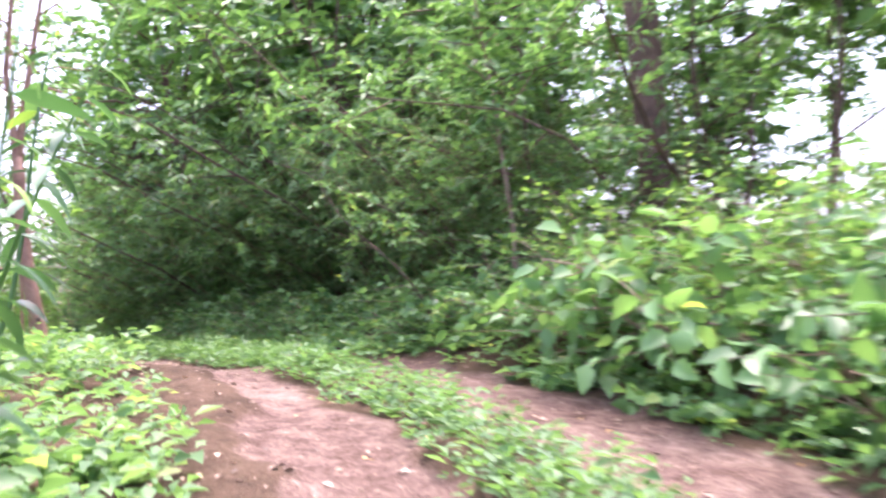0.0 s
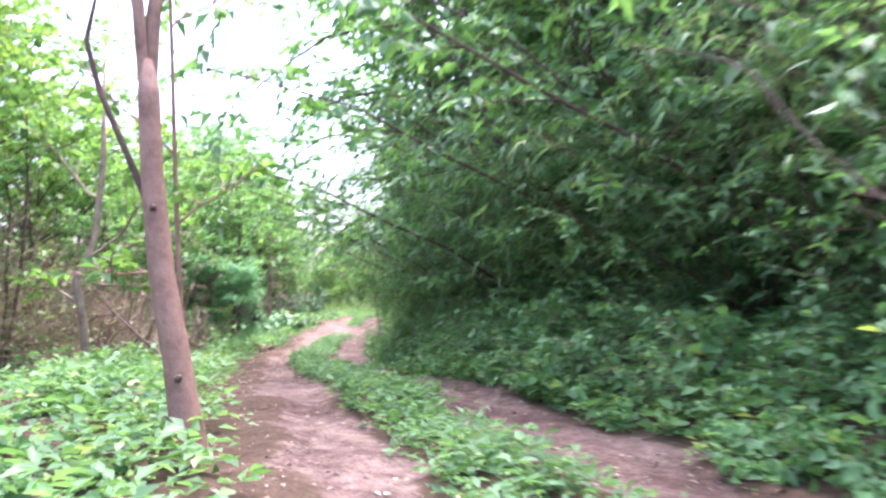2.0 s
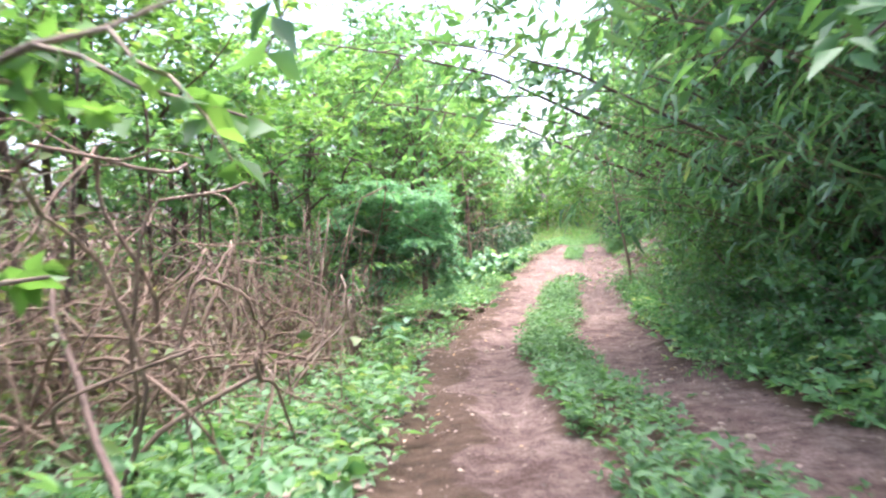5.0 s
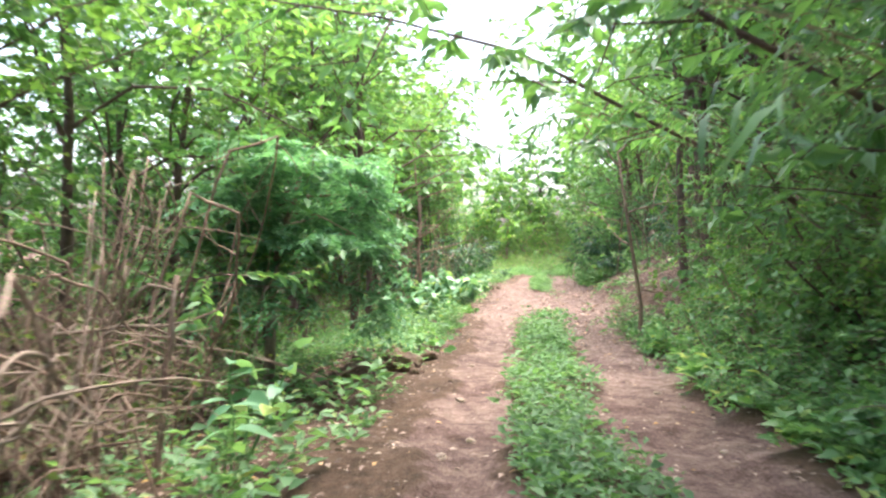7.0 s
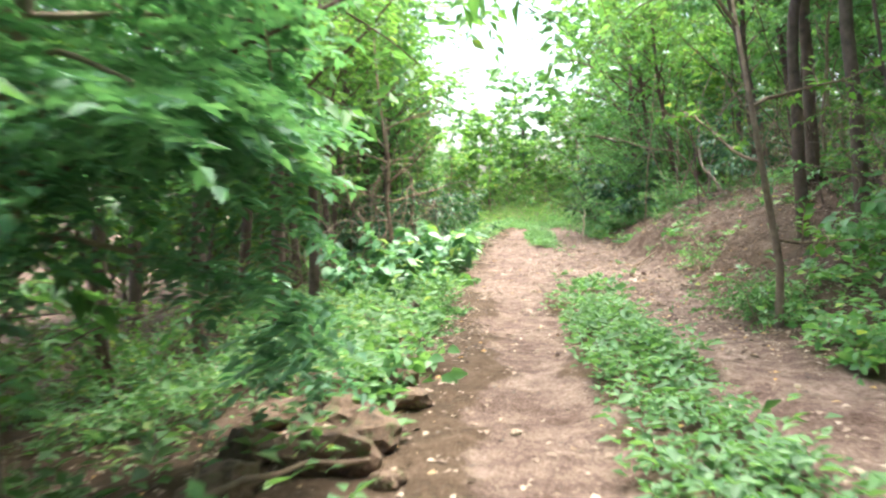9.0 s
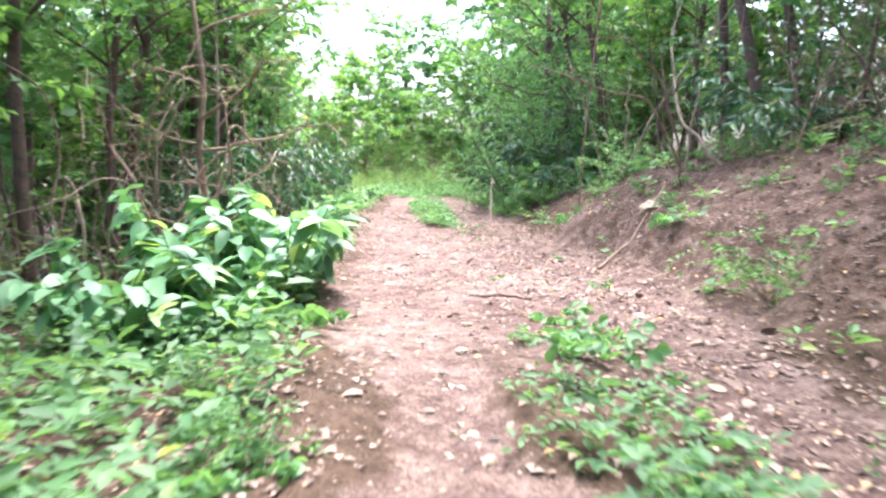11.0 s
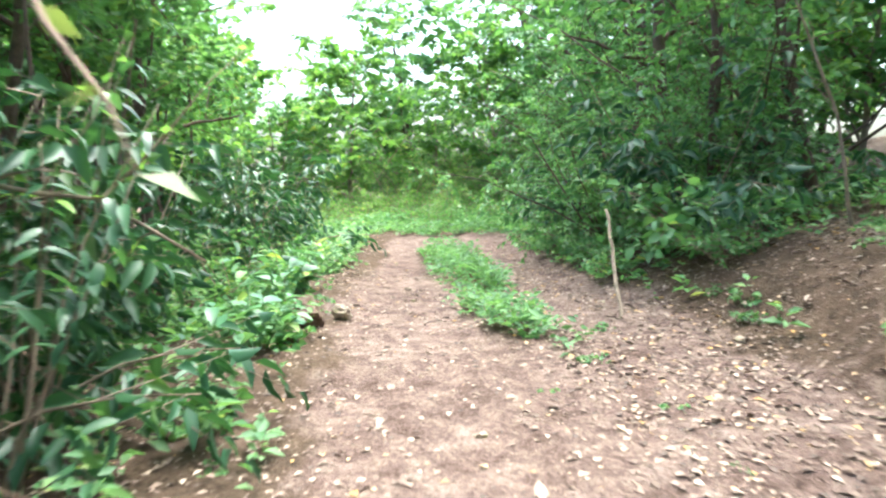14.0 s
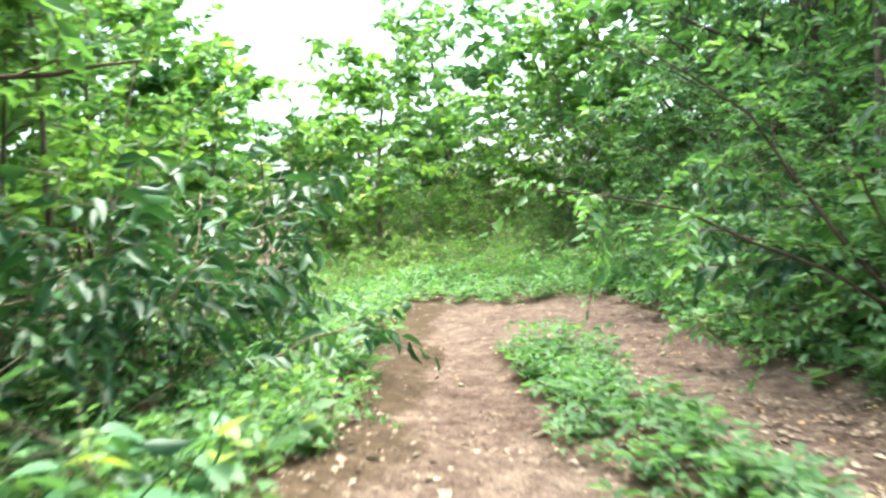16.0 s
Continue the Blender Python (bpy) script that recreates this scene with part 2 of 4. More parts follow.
def to_su(x, y):
    """How far along the track, and how far to its right."""
    x, y = np.atleast_1d(x).astype(float), np.atleast_1d(y).astype(float)
    s, u = np.empty(len(x)), np.empty(len(x))
    for a in range(0, len(x), 4000):
        q = np.stack([x[a:a + 4000], y[a:a + 4000]], 1)
        k = np.argmin(((q[:, None] - TRACK[None, :, :2]) ** 2).sum(-1), 1)
        d = q - TRACK[k, :2]
        s[a:a + 4000] = TS[k] + (d * TD[k]).sum(1)
        u[a:a + 4000] = d[:, 0] * TD[k, 1] - d[:, 1] * TD[k, 0]
    return s, u


def step(a, b, x):
    t = np.clip((x - a) / (b - a), 0, 1)
    return t * t * (3 - 2 * t)


def bare(s, u):
    """1 on the trodden earth, 0 in the growth."""
    wob = 0.09 * np.sin(s * 1.9) + 0.07 * np.sin(s * 4.3 + 1) + 0.05 * np.sin(s * 9.1 + 2)
    left = step(-0.12, 0.1, u + wob) * (1 - step(0.5, 0.75, u - wob))
    right = step(1.2, 1.5, u + wob) * (1 - step(2.2, 2.6, u - wob * 1.5))
    wide = step(31.5, 34, s) * (1 - step(45, 47, s))
    open_ = step(-0.55, -0.1, u + wob) * (1 - step(2.3, 2.9, u - wob)) * wide
    open_ = open_ * (1 - step(41.3, 42.8, s) * step(0.75, 0.95, u + wob) * (1 - step(1.45, 1.7, u + wob)))
    return np.maximum(np.maximum(left, right), np.maximum(open_, step(0.0, .2, u + wob) * (1 - step(1.7, 2.1, u - wob)) * step(48.5, 49.5, s))) * (1 - step(51.6, 54.0, s + wob * 4 - .5 * np.abs(u - .8)))


def lump(x, y, f, k=0.0):
    return np.sin(x * f + 1.3 + k) * np.cos(y * f * 1.13 + 0.7 + k) + 0.5 * np.sin(x * f * 2.3 + y * f * 1.7 + k)


def height(x, y):
    s, u = to_su(x, y)
    z = np.interp(s, TS, TRACK[:, 2])
    cut = step(32, 34.5, s) * (1 - step(39.5, 42, s))
    foot = 2.75 + 0.22 * np.sin(s * 1.7) + 0.12 * np.sin(s * 4.1)
    right_bank = step(2.5, 4.0, u) * (0.45 - 0.1 * cut) + cut * (0.42 * step(foot, foot + .38, u) + .25 * step(3.2, 4.6, u)) + np.clip(u - 3, 0, 22) * 0.16
    right_bank = right_bank + step(2.4, 3.0, u) * cut * 0.035 * (lump(x, y, 7.3, 1) + .6 * lump(x, y, 13.1, 5))
    left_fall = -np.clip(-u - 0.7, 0, 5) * (0.03 + 0.13 * step(18, 24, s))
    rough = 0.05 * lump(x, y, 1.3) * (1 - 0.7 * bare(s, u)) + 0.018 * lump(x, y, 4.1, 2)
    rut = -0.05 * bare(s, u)
    far = np.clip(np.hypot(x + 13, y - 22) - 60, 0, 300) * 0.02
    return z + right_bank + left_fall + rough + rut + far


def spot(s, u):
    """World x, y of a place along and beside the track."""
    k = np.clip(np.interp(s, TS, np.arange(len(TS))), 0, len(TS) - 1)
    i = np.round(k).astype(int) if np.ndim(k) else int(round(float(k)))
    p, d = TRACK[i, :2], TD[i]
    e = np.asarray(s) - TS[i]
    return p[..., 0] + d[..., 0] * e + d[..., 1] * u, p[..., 1] + d[..., 1] * e - d[..., 0] * u


def ground_at(s, u, sink=0.02):
    x, y = spot(s, u)
    return float(x), float(y), float(height(x, y)[0]) - sink


def spread(a, b, fine, grow, reach):
    """Grid lines: fine from a to b, then wider and wider."""
    mid = list(np.arange(a, b, fine))
    lo, hi, d = [a], [mid[-1]], fine
    while hi[-1] < b + reach:
        d *= grow
        lo.append(lo[-1] - d)
        hi.append(hi[-1] + d)
    return np.array(lo[:0:-1] + mid + hi[1:])


def part(name, mesh, material, parent, label="", kind=""):
    mesh.materials.clear()
    mesh.materials.append(material)
    ob = new(name, mesh)
    ob.parent = parent
    return tagged(ob, label=label, kind=kind)


def build_ground():
    a, b = spread(-7, 57, 0.15, 1.2, 500), spread(-4.0, 6.0, 0.11, 1.2, 500)
    turn = radians(30)
    A, B = np.meshgrid(a, b, indexing="ij")
    x = -np.sin(turn) * A + np.cos(turn) * B
    y = np.cos(turn) * A + np.sin(turn) * B
    z = height(x.ravel(), y.ravel()) + rng.normal(size=x.size) * 0.006
    n, m = A.shape
    i = (np.arange(n - 1)[:, None] * m + np.arange(m - 1)).ravel()
    t = Tris()
    t.add(np.stack([x.ravel(), y.ravel(), z], 1), np.concatenate([np.stack([i, i + m, i + m + 1], 1), np.stack([i, i + m + 1, i + 1], 1)]))
    me = t.mesh("ground")
    at = me.attributes.new("worn", "FLOAT", "POINT")
    s_, u_ = to_su(x.ravel(), y.ravel())
    cut = step(31, 34, s_) * (1 - step(40, 43, s_)) * step(2.0, 2.6, u_) * (1 - step(4.5, 6.5, u_))
    at.data.foreach_set("value", np.maximum(bare(s_, u_), 0.42 * cut).astype(np.float32))
    me.materials.append(SOIL)
    return tagged(new("ground", me), "reddish brown earth with two worn wheel tracks", "ground", kind="structure")


ground = build_ground()


# ---------------------------------------------------------------- plants
def root(name, label, category, group=""):
    return tagged(new(name), label, category, group)


def shrub(name, label, tall, wide, stems, twigs, leaves, size, shape, leaf, bark, lean=0.35, droop=0.25, bend=0.16, fall=0.05,
          thick=0.016, pinnate=False, low=0.15, twig_len=0.5, group="", category="shrub", fork=0):
    """A bush: bent stems, twigs all along them, leaves on the twigs. Size: a leaf's length and width."""
    ob = root(name, label, category, group)
    wood, green = Tris(), Tris()
    for q in range(stems):
        ang = q * 2.4 + rng.uniform(-.4, .4)
        out = np.array([np.cos(ang), np.sin(ang), 0])
        ln = tall * rng.uniform(0.7, 1.1)
        line = bent(out * 0.08 * wide * rng.uniform(0.3, 1.5), out * lean * rng.uniform(0.4, 1.6) * wide / max(tall, .1) * 2 + np.array([0, 0, 1.0]), ln, 7, bend, fall)
        tube(wood, line, np.linspace(thick, thick * 0.25, 7) * rng.uniform(.7, 1.3), 5)
        for w in range(twigs):
            at, d = along(line, np.array([low + (1 - low) * (w + rng.uniform(0, .9)) / twigs]))
            aw = w * 2.4 + rng.uniform(-.6, .6)
            td = d[0] * 0.35 + np.array([np.cos(aw), np.sin(aw), rng.uniform(-.1, .5)])
            tw = bent(at[0], td, twig_len * wide * rng.uniform(0.5, 1.2), 4, 0.2, fall + droop * 0.25)
            tube(wood, tw[[0, 3]] if leaves > 5 else tw[[0, 2, 3]], np.linspace(thick * .32, thick * .1, 2 if leaves > 5 else 3), 3)
            if leaves:
                leaf_twig(green, tw, leaves, size[0], size[1], shape, droop, pinnate)
            for _ in range(fork):
                a2, d2 = along(tw, np.array([rng.uniform(.3, .9)]))
                t2 = bent(a2[0], d2[0] + rng.normal(size=3) * .7, twig_len * wide * rng.uniform(.3, .8), 4, 0.3, fall)
                tube(wood, t2[[0, 1, 3]], np.linspace(thick * .22, thick * .08, 3), 3)
                if leaves:
                    leaf_twig(green, t2, max(2, leaves // 2), size[0], size[1], shape, droop, pinnate)
    part("branchwork", wood.mesh("branchwork"), bark, ob)
    if leaves:
        part("foliage", green.mesh("foliage"), leaf, ob)
    return ob


def fronds(tris, line, count, length, leaflet, pairs=9, droop=0.15):
    """Feathery leaves: a midrib with pairs of small leaflets."""
    for t in np.linspace(0.1, 1, count):
        at, d = along(line, np.array([t]))
        a = rng.uniform(0, 2 * np.pi)
        w = unit(d[0] * 0.6 + np.array([np.cos(a), np.sin(a), rng.uniform(-.25, .3)]))
        rib = bent(at[0], w, length * rng.uniform(.7, 1.2), 5, 0.05, droop)
        leaf_twig(tris, rib, pairs * 2, leaflet[0], leaflet[1], "rhomb", 0.05, True, 0.1)


def tree(name, label, trunk_line, radii, bark, leaf, limbs, size, shape, leaves=16, limb_len=2.2, start=0.45, twigs=9, feather=False, up=0.5, category="tree", group="", joined=False):
    """A tree: trunk, each limb, and one crown of leaves on many twigs."""
    ob = root(name, label, category, group)
    wood, green = Tris(), Tris()
    line = np.asarray(trunk_line, float)
    fine = np.linspace(0, 1, 14)
    pl, _ = along(line, fine)
    r = np.interp(fine, np.linspace(0, 1, len(radii)), radii)
    tube(wood, pl + rng.normal(size=pl.shape) * 0.012, r, 10, 0.05)
    part("trunk", wood.mesh("trunk"), bark, ob)
    whole = Tris()
    for q in range(limbs):
        limb = whole if joined else Tris()
        t0 = start + (1 - start) * (q + rng.uniform(0, .8)) / limbs
        at, d = along(line, np.array([t0]))
        a = q * 2.4 + rng.uniform(-.5, .5)
        w = d[0] * 0.5 + np.array([np.cos(a), np.sin(a), up * rng.uniform(.4, 1.4)])
        ll = limb_len * rng.uniform(.6, 1.15) * (1.15 - 0.5 * t0)
        lim = bent(at[0], w, ll, 8, 0.14, 0.02)
        r0 = max(0.012, float(np.interp(t0, np.linspace(0, 1, len(radii)), radii)) * 0.5)
        tube(limb, lim, np.linspace(r0, r0 * .2, 8), 5)
        for j in range(twigs):
            a2, d2 = along(lim, np.array([0.2 + 0.8 * (j + rng.uniform(0, .9)) / twigs]))
            aw = j * 2.4 + rng.uniform(-.5, .5)
            tw = bent(a2[0], d2[0] * .5 + np.array([np.cos(aw), np.sin(aw), rng.uniform(-.3, .5)]), ll * rng.uniform(.2, .42), 5, 0.2, 0.04)
            tube(limb, tw[[0, 2, 4]], np.linspace(r0 * .25, r0 * .08, 3), 3)
            if feather:
                fronds(green, tw, leaves, size[0], (size[1], size[1] * .45))
            else:
                leaf_twig(green, tw, leaves, size[0], size[1], shape, 0.25)
        if not joined:
            part("limb", limb.mesh("limb"), bark, ob)
    if joined:
        part("branchwork", whole.mesh("branchwork"), bark, ob)
    part("crown", green.mesh("crown"), leaf, ob)
    return ob


def put(ob, s, u, turn=0.0, size=1.0, sink=0.03, tilt=0.0, first=[]):
    """Set a thing on the ground; the first time the thing itself, later a copy of it."""
    x, y, z = ground_at(s, u, sink)
    m = Matrix.LocRotScale((x, y, z), Euler((radians(tilt), 0, radians(turn))), (size, size, size))
    if ob.name in first:
        return copy_thing(ob, m)
    first.append(ob.name)
    ob.matrix_basis = m
    return ob


def strew(kinds, count, s_range, u_range, size=(0.8, 1.2), clear=-9.0, sink=0.03):
    """Set plants by turns of the kinds at loose, even steps over a strip."""
    for q in range(count):
        s = s_range[0] + (s_range[1] - s_range[0]) * (q + rng.uniform(0, 1)) / count
        u = rng.uniform(*u_range)
        put(kinds[q % len(kinds)], s, u, rng.uniform(0, 360), rng.uniform(*size), sink, rng.uniform(-5, 5))


VERGE = "herbs on the verges"
herb_a = shrub("herb", "low herb with soft green leaves on the verge", 0.42, 0.4, 6, 6, 5, (0.09, 0.055), "rhomb", LEAF_HERB, LEAF_HERB, 0.6, 0.2, thick=0.004, low=0.3, twig_len=.3, category="herb", group=VERGE)
herb_b = shrub("herb", "low herb with narrow green leaves on the verge", 0.6, 0.45, 6, 7, 6, (0.075, 0.036), "rhomb", LEAF_HERB, LEAF_HERB, 0.6, 0.2, thick=0.005, low=0.25, twig_len=.35, category="herb", group=VERGE)
herb_c = shrub("herb", "low herb with large pale green leaves", 0.5, 0.5, 6, 5, 3, (0.15, 0.1), "ovate", LEAF_BROAD, LEAF_HERB, 0.7, 0.35, thick=0.005, low=0.35, twig_len=.3, category="herb", group=VERGE)
TRACKSIDE = "bushes along the track"
bush_a = shrub("bush", "leafy green bush with oval leaves beside the track", 1.3, 1.1, 9, 10, 8, (0.12, 0.065), "rhomb", LEAF_BROAD, BARK_GREY, 0.55, 0.25, group=TRACKSIDE)
bush_b = shrub("bush", "leafy green bush with broad leaves on the bank", 1.0, 1.0, 8, 9, 6, (0.14, 0.085), "ovate", LEAF_BROAD, BARK_GREY, 0.65, 0.3, group=TRACKSIDE)
bush_d = shrub("bush", "dark green bush with narrow leaves beside the track", 1.6, 1.3, 10, 10, 10, (0.12, 0.056), "rhomb", LEAF_THICKET, BARK_GREY, 0.55, 0.3, group=TRACKSIDE)
bush_y = shrub("bush", "yellowish green bush with fine twigs", 1.8, 1.4, 9, 11, 8, (0.11, 0.065), "rhomb", LEAF_LIGHT, BARK_GREY, 0.55, 0.2, group=TRACKSIDE)
thick_a = shrub("thicket_shrub", "tall dark green thicket shrub with many small leaves", 3.4, 2.2, 11, 12, 18, (0.115, 0.05), "rhomb", LEAF_THICKET, BARK_DARK, 0.42, 0.35, thick=0.022, low=0.08, twig_len=.42, fork=1, group="thicket")
thick_b = shrub("thicket_shrub", "tall dense green thicket shrub with hanging twigs", 4.4, 2.4, 11, 13, 18, (0.12, 0.052), "rhomb", LEAF_THICKET, BARK_DARK, 0.4, 0.5, thick=0.025, low=0.08, twig_len=.42, fork=1, group="thicket")
thick_y = shrub("thicket_shrub", "tall light green thicket shrub in the open", 3.6, 2.4, 10, 12, 17, (0.115, 0.058), "rhomb", LEAF_LIGHT, BARK_GREY, 0.42, 0.3, thick=0.022, low=0.12, twig_len=.42, fork=1, group="thicket")
bamboo = shrub("bamboo_clump", "thin bamboo clump with long drooping narrow leaves", 4.3, 2.2, 20, 14, 10, (0.19, 0.026), "lance", LEAF_BAMBOO, CULM, 0.5, 0.7, 0.08, 0.07, thick=0.012, low=0.12, twig_len=.35, group="bamboo", category="bamboo")
dry_a = shrub("dry_brush", "tangle of dry brown branches with few leaves", 2.2, 1.8, 11, 8, 1, (0.07, 0.045), "rhomb", LEAF_YELLOW, DRY_WOOD, 0.7, 0.2, 0.34, 0.06, thick=0.018, low=0.1, twig_len=.6, fork=3, group="dry brush", category="brushwood")
dry_b = shrub("dry_brush", "tangle of dry brown vines with yellowing leaves", 2.8, 1.9, 11, 9, 5, (0.085, 0.055), "rhomb", LEAF_YELLOW, DRY_WOOD, 0.6, 0.2, 0.28, 0.06, thick=0.017, low=0.1, twig_len=.5, fork=2, group="dry brush", category="brushwood")


def straight(h, lean=0.06, n=6):
    return bent((0, 0, 0), (rng.normal() * lean, rng.normal() * lean, 1), h, n, 0.05)


pole_a = tree("young_tree", "slender young tree with a bare stem and small crown", straight(5.0), (0.04, 0.03, 0.012), BARK_GREY, LEAF_THICKET, 8, (0.17, 0.08), "rhomb", 15, 1.7, 0.4, 9, group="young trees")
pole_b = tree("young_tree", "slender dark young tree with a thin crown", straight(4.2), (0.03, 0.024, 0.01), BARK_DARK, LEAF_LIGHT, 7, (0.16, 0.08), "rhomb", 14, 1.6, 0.42, 9, group="young trees")
pole_c = tree("young_tree", "thin bare dark stem with a small high crown", straight(4.6, 0.1), (0.03, 0.025, 0.014), BARK_DARK, LEAF_THICKET, 4, (0.17, 0.08), "rhomb", 12, 1.5, 0.7, 7, group="young trees")
hedge_a = tree("wood_tree", "wood tree leafy down to the ground", straight(6.0), (0.09, 0.06, 0.02), BARK_DARK, LEAF_THICKET, 17, (0.27, 0.15), "rhomb", 14, 3.2, 0.06, 9, group="wood behind", joined=True)
hedge_b = tree("wood_tree", "light green wood tree leafy down to the ground", straight(5.4), (0.08, 0.05, 0.02), BARK_GREY, LEAF_LIGHT, 16, (0.27, 0.16), "rhomb", 14, 3.1, 0.06, 9, group="wood behind", joined=True)

canopy = tree("canopy_tree", "tree with a high spreading crown over the track", straight(5.4, 0.03), (0.075, 0.06, 0.02), BARK_DARK, LEAF_LIGHT, 12, (0.17, 0.085), "rhomb", 16, 3.4, 0.5, 10, group="trees over the track", joined=True)
canopy_d = tree("canopy_tree", "dark tree with a high spreading crown over the track", straight(5.8, 0.03), (0.08, 0.06, 0.02), BARK_DARK, LEAF_THICKET, 12, (0.17, 0.08), "rhomb", 16, 3.4, 0.5, 10, group="trees over the track", joined=True)

# the wood behind, both sides
for q in range(32):
    s = -6 + q * 2.2
    put([hedge_a, hedge_b, hedge_a][q % 3], s, 7.4 + 1.6 * (q % 2) + (6.0 if s < 5 else 0), q * 77, (1.2 if 8 < s < 30 else 1.0) + 0.12 * (q % 3))
    low_side = 0.5 if s < 9 else 0.72 if s < 30 else 0.92
    put([hedge_b, hedge_a, hedge_b][q % 3], s + 1, -5.9 - 1.6 * (q % 2) - (1.2 if s < 12 else 0), q * 59, low_side + 0.08 * (q % 2))
for q in range(7):
    put([hedge_b, hedge_a][q % 3 == 1], -13 - (q % 2) * 2, -9 + q * 3.2, q * 40, 0.9)
    put([hedge_b, hedge_a][q % 3 == 1], 62 + (q % 2) * 2, -6.5 + q * 2.4, q * 70, 1.3)
for q, (s, u, k) in enumerate([(27.5, -3.6, .9), (29.5, 4.2, .95), (33.5, -4.0, 1.15), (35.0, 6.2, 1.1), (38.0, -4.2, 1.2), (39.5, 6.2, 1.05), (43.0, 6.0, 1.05), (44.0, -3.6, 1.2),
                               (47.0, -4.4, 1.0), (49.5, 4.2, 1.0), (20.0, -5.0, .8), (24.0, 4.3, 1.15), (16.5, 5.0, 1.1), (20.2, 4.6, 1.15), (46.0, 4.2, 1.2), (31.5, 3.9, 1.1), (36.5, -3.5, 1.15), (41.2, 5.8, 1.15)]):
    put(canopy if s > 50 else [canopy, canopy_d][q % 2], s, u, q * 67, k)

# right-hand thicket beside the first half
strew([bamboo, thick_a, bamboo], 13, (6.5, 21), (4.5, 5.2), (0.85, 1.05))
strew([thick_b, thick_a], 7, (6, 24), (5.7, 6.8), (0.95, 1.2))
strew([bush_d, herb_c, bush_b, herb_c], 30, (6, 23), (2.75, 3.3), (0.5, 0.8))
strew([herb_c, herb_b, herb_c, herb_a], 44, (4, 24), (2.5, 2.95), (0.55, 1.05))
strew([bush_b, bush_a, bush_d], 9, (19.5, 27), (2.85, 3.2), (0.55, 0.75))
strew([bush_b, bush_a], 16, (5.5, 21), (3.0, 3.5), (0.65, 0.95))
# sunlit bushes on the slope where the walk begins
strew([bush_b, bush_a, bush_b, bush_y], 22, (1.0, 6.0), (3.0, 5.2), (0.65, 0.95))
strew([bush_y, bush_b, bush_a], 14, (0, 9), (5.5, 10), (0.6, 0.9))
strew([herb_c, herb_a], 14, (1.5, 6), (2.5, 3.0), (0.7, 1.1))
strew([pole_c, pole_c, pole_a], 15, (5.5, 11), (3.6, 7.5), (0.8, 1.1))
strew([pole_c, pole_a], 10, (2, 12), (8, 13), (0.9, 1.3))
for s, u, k in ((3.2, 3.1, 1.2), (3.9, 3.3, 1.35), (4.6, 3.2, 1.3), (2.6, 3.6, 1.1), (3.4, 4.0, 1.3), (4.3, 4.2, 1.35), (5.2, 3.2, 1.1), (2.2, 3.0, .8)):
    put([bush_b, bush_a][int(k * 100) % 2], s, u, s * 90, k * 1.3)
# the leafy face of the thicket
for q in range(20):
    put([bush_a, bush_a, bush_b][q % 3], 6.6 + q * .88, 3.55 + .3 * ((q * 7) % 5) / 4, q * 83, .95 + .4 * ((q * 3) % 7) / 6)
for q in range(10):
    put([thick_a, bamboo][q % 2], 7.0 + q * 1.8, 4.5, q * 47, .7 + .1 * (q % 3))
for q in range(11):
    put([bush_a, bush_b, bush_a][q % 3], 43.6 + q * .85, 3.3 + .4 * ((q * 7) % 5) / 4, q * 61, 1.05 + .5 * ((q * 3) % 7) / 6)
for q in range(6):
    put([bush_a, bush_b][q % 2], 24.6 + q * 1.1, 3.6 + .2 * (q % 2), q * 61, 1.05 + .1 * (q % 3))
# crowns that close the sky over the track
for q, (s, u, k) in enumerate([(21.0, -3.9, .85), (23.2, -3.9, .9), (25.6, -4.0, .95), (29.8, -3.5, 1.0), (31.2, -3.1, 1.1), (32.6, 3.7, 1.15), (34.2, 4.4, 1.2), (28.6, 4.2, 1.05), (43.4, -3.3, 1.0), (45.4, -3.2, 1.05), (47.4, -3.3, 1.1), (39.6, -3.7, 1.1), (30.6, -2.1, .95), (33.4, -2.4, 1.1), (32.0, -4.2, 1.2), (7.4, -6.5, .8), (5.0, -8.5, .9), (9.5, -7.5, .85)]):
    put([canopy_d, canopy][q % 2], s, u, q * 71, k)
for q, (s, u, k) in enumerate([(64.5, -5.5, 1.8), (65.5, -2.5, 1.9), (66.0, .5, 2.0), (65.5, 3.5, 1.9), (64.5, 6.5, 1.8), (53.0, -7.0, 1.25), (55.5, -5.2, 1.3), (58.5, -3.6, 1.3), (50.5, -6.2, 1.2)]):
    put([hedge_b, hedge_b, hedge_a][q % 3], s, u, q * 53, k)
for q in range(8):
    put([bush_y, bush_b][q % 3 == 2], 4.2 + q * .42, 3.7 + .35 * (q % 4), q * 65, 1.0 + .1 * (q % 3))
for q in range(2, 5):
    put([thick_b, thick_a][q % 2], 8.0 + q * 1.1, 5.7 + .5 * (q % 2), q * 77, 1.2)
# tall growth leaning in over the track
def lean_in(ob, s, u, tilt, size, askew=0.0):
    """Set a plant so that it leans towards the track."""
    k = int(np.argmin(abs(TS - s)))
    turn = math.degrees(math.atan2(-TD[k][0], TD[k][1])) + (-90 if u > 0 else 90)
    put(ob, s, u, turn + askew, size, .08, tilt)


